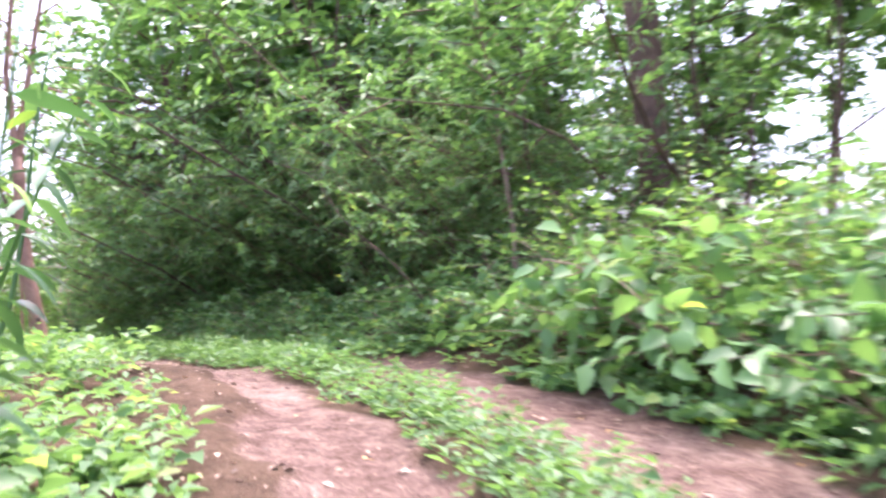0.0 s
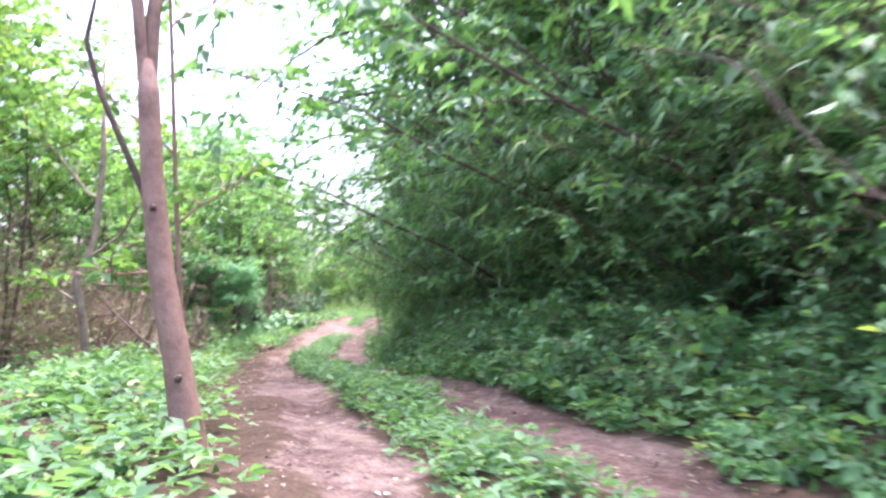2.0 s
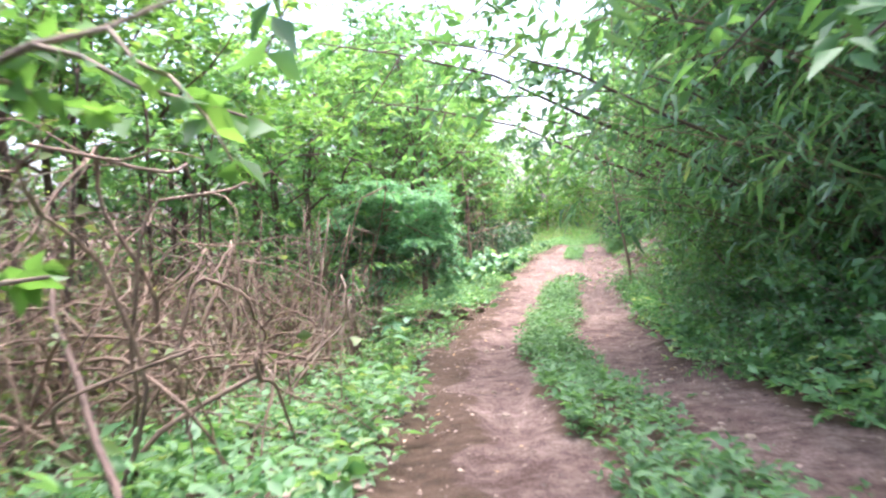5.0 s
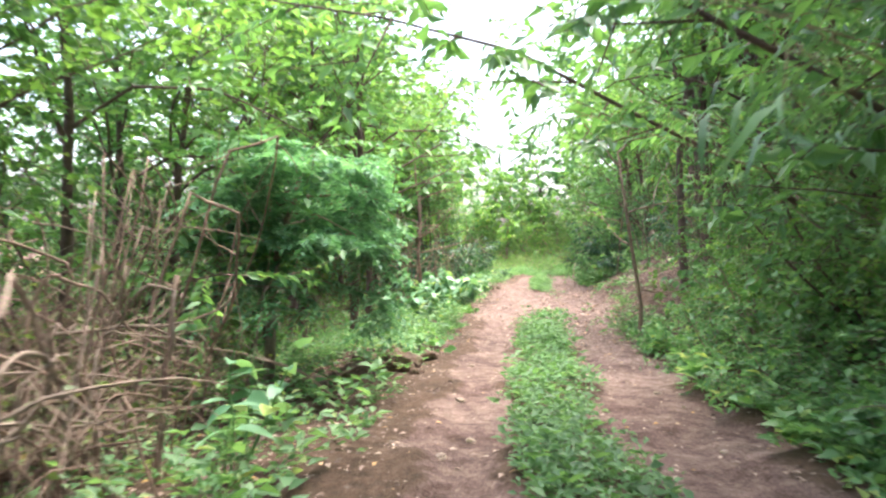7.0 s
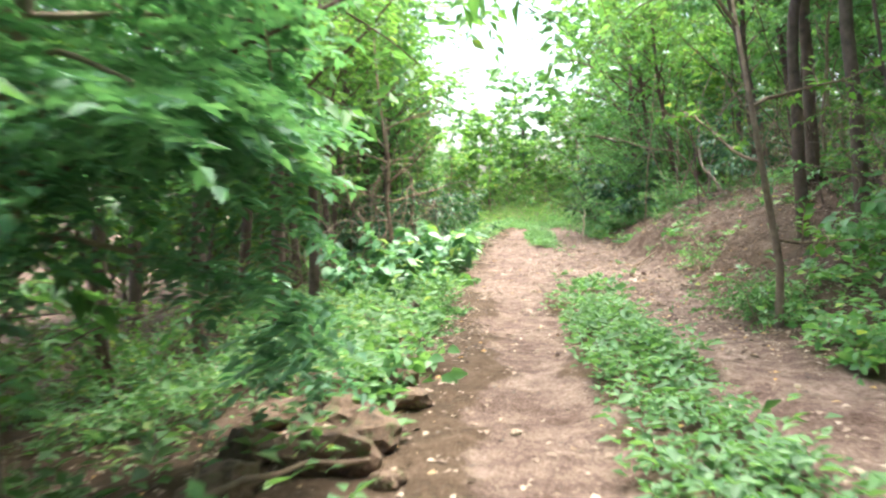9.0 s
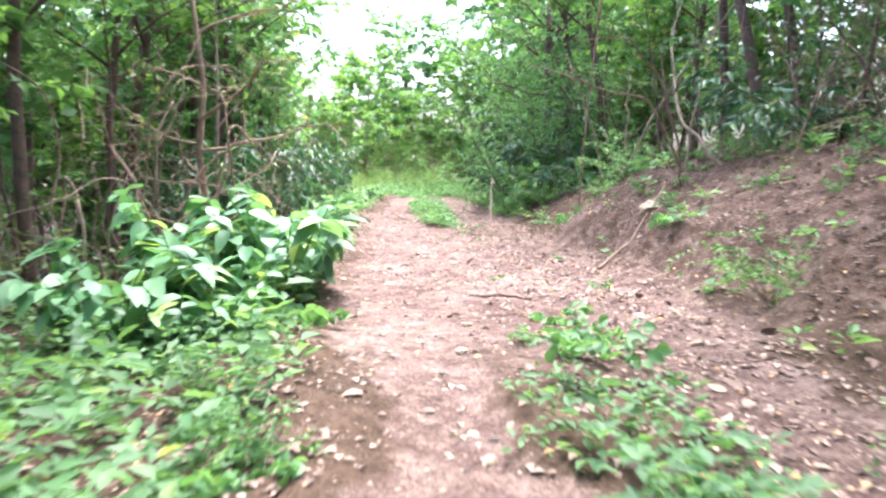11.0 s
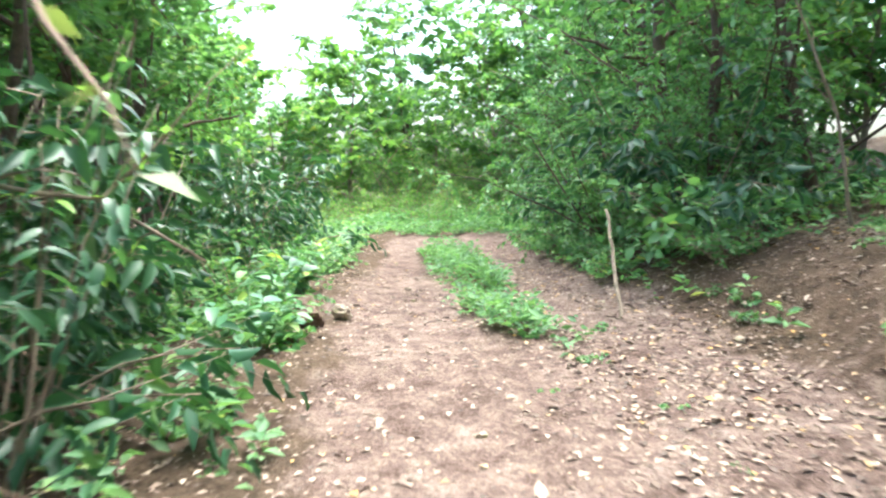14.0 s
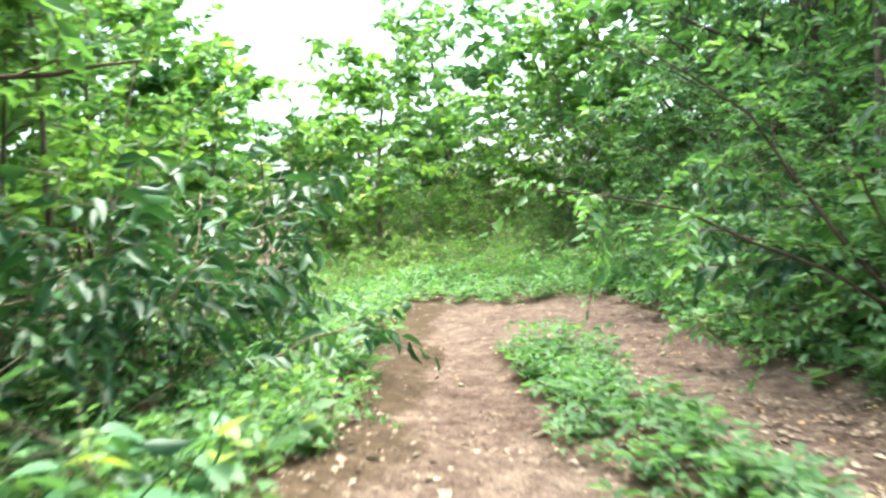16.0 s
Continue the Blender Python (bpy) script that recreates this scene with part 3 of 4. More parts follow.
for q in range(3, 19):
    lean_in([thick_b, bamboo, thick_a][q % 3], 8.4 + q * .98, (5.2 if q < 7 else 4.7) + .4 * ((q * 5) % 4) / 3, 6 + 3 * ((q * 3) % 4), 1.15 + .1 * (q % 4), rng.uniform(-28, 28))
for q in range(8):
    put([hedge_a, canopy_d, hedge_a][q % 3], 13.0 + q * 1.7, 6.2 + .9 * (q % 2), q * 81, 1.45 + .15 * (q % 3))
for q, (s, k) in enumerate([(17.4, 1.5), (20.2, 1.5), (23.0, 1.4)]):
    lean_in(canopy_d, s, 4.6, 13, k, [10, -5, 15][q])
for q, (s, u, k) in enumerate([(15.2, -4.4, 1.1), (17.0, -5.6, 1.25), (18.6, -4.2, 1.1), (20.3, -5.6, 1.25), (22.0, -4.4, 1.1), (12.6, -4.6, .82), (14.4, -5.4, .95), (16.0, -3.9, .8), (17.8, -4.7, .92), (19.4, -3.7, .8), (21.2, -5.0, 1.0), (10.6, -5.8, .9)]):
    put(canopy, s, u, q * 97, k)
for q, (s, u, k) in enumerate([(43.0, -5.4, 1.3), (45.5, -6.4, 1.4), (48.0, -5.2, 1.35), (40.5, -5.6, 1.3), (37.8, -5.6, 1.2), (34.8, -5.8, 1.25), (63.5, -4.8, 1.6), (63.5, 6.2, 1.6),
                               (51.0, 6.0, 1.35), (47.0, 6.6, 1.35), (54.5, 5.6, 1.4)]):
    put([hedge_b, hedge_a, hedge_b][q % 3], s, u, q * 53, k)
for q, (s, u, k) in enumerate([(39.0, 5.4, 1.2), (45.0, 5.0, 1.15), (35.5, -4.2, 1.3), (40.2, -4.0, 1.3), (29.6, 4.8, 1.3), (43.5, -4.2, 1.25)]):
    lean_in([canopy_d, canopy][q % 2], s, u, 8, k, rng.uniform(-30, 30))
for q in range(9):
    put([bush_y, bush_b][q % 2], 55.0 + .5 * (q % 3), -3.2 + q * .95, q * 59, .75 + .1 * (q % 3))
    put(thick_y, 57.4 + .6 * (q % 2), -4.0 + q * 1.15, q * 71, .55 + .08 * (q % 3))
for q in range(7):
    put(thick_y, 59.8 + .6 * (q % 2), -4.6 + q * 1.6, q * 43, 1.0 + .1 * (q % 3))
    put(thick_y, 62.0 + .5 * (q % 2), -5.2 + q * 1.8, q * 37, 1.5 + .12 * (q % 3))
for q, (s, u, k) in enumerate([(52.0, -7.4, 1.8), (54.0, -8.8, 2.0), (56.0, -6.8, 1.9), (49.5, -8.0, 1.7), (58.5, -7.4, 2.0), (47.0, -7.6, 1.6)]):
    put(hedge_b, s, u, q * 61, k)
for q, (s, u, k) in enumerate([(51.0, -6.4, 1.75), (53.6, -7.2, 1.9), (56.4, -5.2, 1.95), (59.6, -3.0, 2.0), (60.4, 1.6, 1.9)]):
    put(hedge_b, s, u, q * 89, k)
for q in range(12):
    put([bush_b, herb_c, bush_a, herb_b][q % 4], 43.4 + q * .78, -.95 - .35 * ((q * 5) % 3) / 2, q * 97, [.5, .95, .45, 1.0][q % 4])
for q in range(10):
    put([bush_a, bush_y, bush_d, thick_y][q % 4], 46.2 + q * 1.05, -1.75 - .5 * ((q * 3) % 4) / 3, q * 83, [.95, .8, .8, .62][q % 4])
    put([bush_a, bush_b, bush_d][q % 3], 46.4 + q * 1.05, 2.85 + .4 * ((q * 3) % 4) / 3, q * 67, .85 + .1 * (q % 3))
# where it bends on: lighter growth
strew([bush_a, thick_y, bush_d, thick_a], 10, (22, 31.5), (3.3, 4.3), (0.7, 0.95))
strew([thick_a, thick_y], 7, (22, 33), (5.4, 7.0), (0.9, 1.1))
strew([herb_b, bush_b, herb_c], 14, (22, 31), (2.65, 3.1), (0.5, 0.7))
# the bank
strew([pole_c, dry_a, pole_a, pole_c], 18, (31, 43), (4.4, 7.5), (0.75, 1.0))
strew([thick_a, thick_b], 6, (32, 44), (7.2, 9.0), (0.8, 1.0))
strew([herb_b, herb_a, herb_c], 38, (30, 43.5), (2.75, 4.8), (0.4, 0.85))
strew([bush_d, bush_a], 8, (32, 43), (3.9, 5.2), (0.5, 0.8))
put(bush_d, 33.8, 2.85, 30, 0.55)
for s, u, k in ((42.2, 1.15, .3), (41.6, 1.4, .28), (42.6, 1.75, .3), (40.6, 1.55, .22), (39.7, 1.5, .25), (40.1, -.75, .35), (41.0, .95, .2), (37.3, .9, .25), (36.2, 1.2, .22), (43.2, 1.0, .35), (38.4, 2.3, .3), (35.6, 2.1, .3), (33.1, 1.05, .7), (32.6, 1.2, .75), (33.6, 1.3, .6), (32.1, 1.0, .7), (32.3, 1.45, .6), (33.0, 1.5, .5)):
    put([herb_c, herb_a][int(s * 10) % 2], s, u, s * 40, k)
strew([bush_d, thick_a, bush_a], 11, (45.2, 58), (3.1, 3.9), (0.65, 0.9))
strew([thick_b, thick_a, pole_a], 10, (45.5, 60), (4.6, 6.5), (0.85, 1.1))
strew([herb_c, bush_b, herb_b], 18, (44.5, 58), (2.5, 2.95), (0.45, 0.7))

# left side
strew([herb_a, herb_b, herb_c], 50, (3, 22), (-2.8, -0.6), (0.6, 1.0))
strew([bush_a, bush_b, bush_y], 15, (4, 21), (-4.2, -2.6), (0.55, 0.85))
strew([bush_y, bush_d, pole_b], 14, (3, 18), (-7.5, -4.6), (0.8, 1.15))
strew([dry_b, dry_a, dry_a], 13, (14.5, 26), (-4.4, -2.9), (0.75, 1.0))
strew([thick_a, dry_b, thick_b, pole_c], 12, (22.5, 30), (-5.7, -4.3), (0.85, 1.05))
strew([thick_y, pole_b, thick_y], 11, (14, 33), (-6.8, -4.4), (0.7, 0.95))
strew([herb_a, herb_c, herb_b], 12, (19, 25), (-2.0, -0.5), (0.35, 0.75))
strew([herb_a, herb_b, herb_c, herb_b], 34, (19, 31), (-3.2, -0.35), (0.22, 0.5))
strew([herb_c, herb_b, herb_c], 26, (12.2, 17.8), (-2.1, -0.55), (0.6, 1.05))
strew([bush_b, bush_d, bush_a], 9, (24.5, 32), (-3.3, -1.7), (0.35, 0.6))
strew([herb_a, herb_c, herb_b], 46, (28.0, 33.8), (-2.8, -0.4), (0.5, 0.95))
strew([herb_a, herb_c, herb_b], 10, (33.8, 36), (-2.4, -0.6), (0.5, 0.85))
strew([dry_a, pole_b, bush_y, dry_b], 9, (28, 36), (-4.6, -2.9), (0.7, 0.95))
strew([pole_c, pole_a, pole_c, pole_b], 30, (36, 60), (-8, -2.4), (0.7, 1.05))
strew([bush_a, herb_c, bush_b, herb_a], 22, (43, 58), (-2.4, -0.7), (0.5, 0.8))
strew([thick_a, bush_d, thick_y], 12, (37, 60), (-7, -3.6), (0.65, 0.9))
strew([herb_c, herb_a], 10, (37, 43), (-1.8, -0.6), (0.4, 0.7))
strew([pole_c, pole_a, pole_c], 12, (42.5, 49), (-4.2, -1.9), (0.75, 0.95))
strew([herb_c, bush_d, herb_b], 10, (42.6, 48), (-2.2, -1.0), (0.55, 0.85))
strew([herb_b, herb_a], 16, (42, 50), (-1.9, -0.6), (0.25, 0.5))
strew([dry_a, dry_a, dry_b], 14, (15.0, 23), (-5.2, -4.0), (1.25, 1.6))
strew([dry_a], 8, (16, 22), (-3.4, -2.8), (0.8, 1.1))
strew([pole_c, pole_c, dry_a], 10, (15, 25), (-3.6, -2.6), (0.65, 0.85))
strew([dry_a], 6, (22.0, 24.8), (-3.5, -2.7), (0.85, 1.1))
strew([canopy_d, canopy], 3, (21.5, 27), (-4.6, -3.8), (0.75, 0.85))
put(bush_d, 30.5, 2.45, 10, .5)
put(bush_d, 30.9, 2.55, 80, .55)
glossy = shrub("glossy_shrub", "shrub with dark glossy drooping leaves in the shade", 2.2, 1.5, 8, 12, 8, (0.19, 0.066), "ovate", LEAF_GLOSSY, BARK_GREY, 0.45, 0.6, thick=0.016, low=0.3, twig_len=.42, group="glossy shrubs")
for s, u, k in ((40.2, -2.5, 1.0), (41.3, -2.35, .95), (39.9, -2.7, 1.0), (42.3, -2.3, .9), (47.3, -1.95, .95), (46.2, -2.6, .9), (48.6, -2.2, 1.0), (50.5, -2.0, .9), (37.3, 4.6, .8), (45.0, 3.6, 1.0), (47.8, 3.3, .9)):
    put(glossy, s, u, s * 50, k)
strew([bush_a, thick_a, bush_d], 6, (45, 48.5), (3.2, 3.9), (0.6, 0.85))
# across the far end
strew([bush_y, herb_c, bush_b, herb_a], 18, (55, 60), (-1.2, 3.2), (0.5, 0.8))
strew([thick_y, bush_y], 9, (60, 66), (-4, 6), (0.8, 1.05))


# ---------------------------------------------------------------- single trees
def wood_part(name, line, radii, bark, parent, sides=8, knots=0.05, label=""):
    t = Tris()
    tube(t, line, radii, sides, knots)
    return part(name, t.mesh(name), bark, parent, label)


def leafy(parent, lines, leaf, count, size, shape="rhomb", name="crown", droop=0.25):
    g = Tris()
    for l in lines:
        leaf_twig(g, l, count, size[0], size[1], shape, droop)
    return part(name, g.mesh(name), leaf, parent)


def forked_tree():
    """The pinkish forked tree at the verge."""
    ob = root("forked_tree", "pinkish brown forked tree with a bare leaning trunk", "tree")
    x, y = -4.70, 8.98
    ob.matrix_basis = pose(x, y, float(height(x, y)[0]) - .05)
    l, f = np.array([-0.82, -0.57, 0]), np.array([-0.57, 0.82, 0])
    up = np.array([0, 0, 1.0])
    at = lambda a, z, b=0: l * a + up * z + f * b
    wood_part("trunk", np.array([at(-.06, 0), at(-.02, .25), at(.04, .6), at(.15, 1.1), at(.23, 1.7), at(.27, 2.2), at(.29, 2.4)]), (.115, .095, .082, .074, .066, .064, .04), BARK_PINK, ob, 14, .03)
    fork = np.array([at(.26, 2.0), at(.35, 2.7), at(.45, 3.4), at(.42, 4.4), at(.55, 5.4)])
    wood_part("limb", fork, (.042, .038, .032, .024, .012), BARK_PINK, ob, 10, .03)
    fork2 = np.array([at(.27, 2.0), at(.27, 2.7, .04), at(.2, 3.5, .08), at(.1, 4.5, .15), at(.15, 5.6, .15)])
    wood_part("limb", fork2, (.046, .042, .034, .024, .012), BARK_PINK, ob, 10, .03)
    dead = np.array([at(.2, 1.42), at(.32, 1.7), at(.55, 2.2), at(.64, 2.5), at(.6, 2.75), at(.7, 3.2)])
    wood_part("dead_branch", dead, (.022, .02, .017, .014, .011, .005), BARK_DARK, ob, 6, .1, "thin dark dead branch")
    wood_part("knot", np.array([at(.02, .5, -.09), at(.0, .52, -.115)]), (.026, .016), BARK_DARK, ob, 7)
    wood_part("knot", np.array([at(.2, 1.5, -.075), at(.2, 1.51, -.1)]), (.022, .013), BARK_DARK, ob, 7)
    tw = []
    for q in range(26):
        base, d = along([fork, fork2][q % 2], np.array([0.35 + .65 * q / 26]))
        a = q * 2.4
        tw.append(bent(base[0], (np.cos(a), np.sin(a), .4), 1.1, 5, .2, .05))
        wood_part("twig", tw[-1], (.014, .012, .009, .006, .004), BARK_PINK, ob, 4, 0)
    leafy(ob, tw, LEAF_LIGHT, 9, (.12, .055))


def dark_tree():
    ob = root("dark_tree", "tall tree with a straight dark brown double trunk", "tree")
    x, y = 2.3, 8.7
    ob.matrix_basis = pose(x, y, float(height(x, y)[0]) - .05) @ Matrix.Scale(1.35, 4)
    t1 = np.array([(0.12, 0, 0), (.06, .02, 1), (0, 0, 2.2), (-.1, 0, 3.6), (-.15, .1, 6), (-.1, .2, 8)])
    wood_part("trunk", t1, (.16, .12, .105, .1, .08, .03), BARK_DARK, ob, 12, .05)
    t2 = np.array([(.16, .05, 0), (.13, .08, 1), (.11, .05, 2.2), (.05, .08, 3.6), (.12, .1, 6)])
    wood_part("trunk", t2, (.1, .085, .08, .07, .02), BARK_DARK, ob, 10, .05)
    tw = []
    for q in range(22):
        b, d = along([t1, t2][q % 2], np.array([.55 + .45 * q / 40]))
        a = q * 2.4
        tw.append(bent(b[0], (np.cos(a), np.sin(a), .3), 2.0, 6, .15, .05))
        wood_part("limb", tw[-1], (.025, .02, .016, .012, .008, .004), BARK_DARK, ob, 4, 0)
    leafy(ob, tw, LEAF_THICKET, 30, (.15, .06))


def feathery_tree():
    """The small tree whose feathery leaves hang over the verge."""
    ob = root("feathery_tree", "small tree with layered feathery bluish green leaves", "tree")
    x, y, z = ground_at(26.2, -2.0, .05)
    ob.matrix_basis = pose(x, y, z)
    k = int(np.argmin(abs(TS - 26.2)))
    r, f = np.array([TD[k][1], -TD[k][0], 0]), np.array([TD[k][0], TD[k][1], 0])
    up = np.array([0, 0, 1.0])
    trunk = np.array([up * 0, up * .6 + r * .02, up * 1.2 + r * .05, up * 1.7 + r * .12, up * 2.2 + r * .3, up * 2.75 + r * .4])
    wood_part("trunk", trunk, (.07, .055, .048, .042, .03, .012), BARK_GREY, ob, 9, .06)
    g = Tris()
    for q in range(21):
        b, d = along(trunk, np.array([.48 + .52 * q / 21]))
        a = q * 2.4 + .4
        reach = .65 + .75 * max(0, math.cos(a)) + rng.uniform(-.1, .25)
        lim = bent(b[0], r * math.cos(a) + f * math.sin(a) * 1.1 + up * rng.uniform(-.05, .22), reach * 1.4, 7, .08, .05)
        lim = lim - r * np.maximum(lim @ r - 1.2, 0)[:, None]
        wood_part("limb", lim, (.018, .015, .012, .01, .008, .006, .003), BARK_GREY, ob, 5, 0)
        for j in range(9):
            b2, d2 = along(lim, np.array([.15 + .85 * j / 9]))
            s2 = np.cross(d2[0], up) * (1 if j % 2 else -1)
            tw = bent(b2[0], d2[0] * .6 + s2 + up * .1, reach * rng.uniform(.35, .6), 5, .12, .06)
            tw = tw - r * np.maximum(tw @ r - 1.25, 0)[:, None]
            fronds(g, tw, 8, .3, (.08, .036), 8, .12)
    part("crown", g.mesh("crown"), LEAF_FEATHER, ob)


def side_tree(name, label, s, u, line, radii, bark, branches, leaf, size, count):
    """A thin tree drawn by its stem and its named branches: (start on stem, way, length)."""
    ob = root(name, label, "tree")
    ob.matrix_basis = pose(*ground_at(s, u, .05))
    k = int(np.argmin(abs(TS - s)))
    r, f = np.array([TD[k][1], -TD[k][0], 0]), np.array([TD[k][0], TD[k][1], 0])
    up = np.array([0, 0, 1.0])
    w = np.array([r * a + f * b + up * c for a, b, c in line])
    wood_part("trunk", w, radii, bark, ob, 8, .07)
    tw = []
    for t0, (a, b, c), ln in branches:
        p, _ = along(w, np.array([t0]))
        lim = bent(p[0], r * a + f * b + up * c, ln, 8, .17, .0)
        wood_part("branch", lim, np.linspace(radii[0] * .45, .006, 8), bark, ob, 6, .05)
        for j in range(5):
            p2, d2 = along(lim, np.array([.3 + .7 * j / 5]))
            t = bent(p2[0], d2[0] * .6 + rng.normal(size=3) * .6 + up * .2, ln * rng.uniform(.25, .5), 5, .2, .02)
            wood_part("twig", t, np.linspace(.009, .003, 5), bark, ob, 4, 0)
            tw.append(t)
    leafy(ob, tw, leaf, count, size)


forked_tree()
dark_tree()
feathery_tree()
side_tree("sapling", "thin pale sapling with light green leaves by the track", 11.3, -0.72, [(0, 0, 0), (-.03, 0, .8), (-.1, 0, 1.7), (-.2, .05, 3.2), (-.3, .1, 4.6)], (.022, .02, .017, .012, .006), BARK_PINK,
          [(.35, (-1, 0, .3), .7), (.45, (.8, .3, .5), .7), (.55, (-.6, -.4, .5), .9), (.7, (.6, .5, .5), .9), (.85, (-.5, .5, .5), .9)], LEAF_LIGHT, (.11, .06), 9)
side_tree("crooked_tree", "crooked grey tree with two rising branches", 15.05, -1.95, [(.1, 0, 0), (.05, 0, .7), (-.05, 0, 1.2), (.1, .1, 1.7), (.15, .1, 2.6), (.1, .1, 4)], (.05, .045, .045, .04, .03, .01), BARK_GREY,
          [(.45, (1, .2, .8), 1.4), (.5, (.9, .2, .5), 1.5), (.4, (1, .3, .02), .9), (.7, (-1, 0, .6), 1.2), (.3, (-.8, .2, .5), 1.0)], LEAF_LIGHT, (.11, .065), 15)
side_tree("vine_tree", "pale thin tree wrapped in climbing greenery", 30.2, 2.5, [(0, 0, 0), (.02, 0, .6), (-.08, 0, 1.2), (-.2, 0, 2.0), (-.35, .1, 3.2)], (.04, .035, .03, .025, .01), DRY_WOOD,
          [(.35, (.9, .1, -.1), .8), (.6, (-.7, .2, .5), 1.0), (.75, (.7, .2, .5), 1.2), (.9, (-.6, -.2, .5), 1.3), (.95, (.5, .4, .4), 1.3)], LEAF_LIGHT, (.1, .06), 12)
side_tree("pale_tree", "thin pale crooked tree with bare twisted branches", 37.5, -2.05, [(0, 0, 0), (.06, 0, .8), (-.02, 0, 1.6), (.05, 0, 2.3), (-.1, .1, 3.5), (-.15, .1, 4.8)], (.05, .042, .04, .035, .025, .01), DRY_WOOD,
          [(.4, (1, .3, .15), 1.8), (.42, (-1, .2, .3), 1.4), (.5, (.8, -.4, .6), 1.5), (.6, (-.7, .4, .5), 1.3), (.7, (.8, .2, .4), 1.3)], LEAF_YELLOW, (.09, .06), 4)
side_tree("crooked_tree", "grey tree with a long level branch over the brush", 40.6, -2.5, [(0, 0, 0), (-.03, 0, .9), (.0, 0, 1.8), (.02, .05, 2.8), (0, .1, 4.2)], (.045, .04, .035, .03, .01), BARK_GREY,
          [(.45, (1, -.2, .0), 1.9), (.45, (-1, -.3, .1), 1.6), (.55, (.8, .3, .7), 1.4), (.75, (-.7, .3, .5), 1.4), (.65, (.6, -.5, .6), 1.4)], LEAF_LIGHT, (.1, .055), 7)
side_tree("dark_tree", "dark leaning trunk with propped stems in the shade", 45.8, -2.6, [(0, 0, 0), (-.05, 0, .8), (.02, 0, 1.6), (-.05, 0, 2.6), (.0, .1, 4.5)], (.07, .06, .055, .045, .015), BARK_DARK,
          [(.2, (.9, -.3, -.55), 1.1), (.3, (-.9, -.2, .6), 1.4), (.6, (.8, .2, .5), 1.5), (.75, (-.7, .3, .5), 1.5), (.85, (.6, -.3, .5), 1.4)], LEAF_THICKET, (.13, .06), 12)
side_tree("dark_tree", "dark trunk standing on the bank among leaves", 47.5, 4.0, [(0, 0, 0), (.03, 0, 1), (.0, 0, 2.2), (-.03, 0, 3.6), (0, .1, 5.5)], (.11, .1, .09, .075, .02), BARK_DARK,
          [(.5, (-1, -.3, .5), 2.0), (.55, (.9, .2, .5), 1.8), (.65, (-.8, .3, .3), 2.0), (.75, (.6, -.5, .5), 1.8), (.9, (-.6, .4, .5), 1.8)], LEAF_THICKET, (.15, .065), 16)


# ---------------------------------------------------------------- bushes whose leaves can be told apart
def leaf_mesh(name, length, width, bend, material):
    """One leaf: a pointed blade folded along its midrib, arching to the tip."""
    n = 7
    v, f = [], []
    for i in range(n):
        t = i / (n - 1)
        w = width * .5 * (math.sin(math.pi * t ** .75) ** .8 if 0 < t < 1 else 0.0)
        z = -bend * length * t * t
        v += [(t * length, -w, z + w * .25), (t * length, 0, z), (t * length, w, z + w * .25)]
        if i:
            a = (i - 1) * 3
            f += [(a, a + 3, a + 4), (a, a + 4, a + 1), (a + 1, a + 4, a + 5), (a + 1, a + 5, a + 2)]
    t = Tris()
    t.add(v, f)
    me = t.mesh(name)
    me.materials.append(material)
    return me


def leafed_bush(name, label, s, u, stems, tall, lean, meshes, bark, spacing, start, droop, toward=(0, 0), arch=0.05, jitter=.25, clear=.58):
    """A bush with every leaf its own piece: pairs of leaves along arching stems."""
    ob = root(name, label, "shrub")
    ob.matrix_basis = pose(*ground_at(s, u, .03))
    k = int(np.argmin(abs(TS - s)))
    r, f = np.array([TD[k][1], -TD[k][0], 0]), np.array([TD[k][0], TD[k][1], 0])
    n = 0
    for q in range(stems):
        a = q * 2.4 + rng.uniform(-.3, .3)
        w = r * (math.cos(a) * lean + toward[0]) + f * (math.sin(a) * lean + toward[1]) + np.array([0, 0, 1.0])
        line = bent(r * math.cos(a) * .06 + f * math.sin(a) * .06, w, tall * rng.uniform(.65, 1.1), 9, .09, arch)
        if u < 0:
            line = line - r * np.maximum(line @ r - (-u - clear), 0)[:, None]
        wood_part("stem", line, np.linspace(.011, .003, 9), bark, ob, 5, 0)
        ln = float(np.linalg.norm(np.diff(line, axis=0), axis=1).sum())
        for j in range(int(ln * (1 - start) / spacing)):
            at, d = along(line, np.array([start + j * spacing / ln]))
            side = unit(np.cross(d[0], [0, 0, 1.0]))
            for sg in (1, -1):
                if n >= 230:
                    continue
                world = ob.matrix_basis.translation
                _, lu = to_su(world[0] + at[0][0], world[1] + at[0][1])
                if u < 0 and lu[0] > .04 - clear:
                    continue
                way = unit(side * sg + d[0] * .45 + rng.normal(size=3) * jitter + np.array([0, 0, -droop]))
                nor = unit(np.array([0, 0, 1.0]) + rng.normal(size=3) * .25 - way * .1)
                yv = unit(np.cross(nor, way))
                m = Matrix((way, yv, np.cross(way, yv))).transposed().to_4x4()
                leaf = new("leaf", meshes[(n + q) % len(meshes)])
                k2 = rng.uniform(.65, 1.2) * (1.0 - .2 * j * spacing / ln)
                leaf.parent = ob
                leaf.matrix_local = Matrix.Translation(Vector(at[0])) @ m @ Matrix.Scale(k2, 4)
                n += 1
    return ob


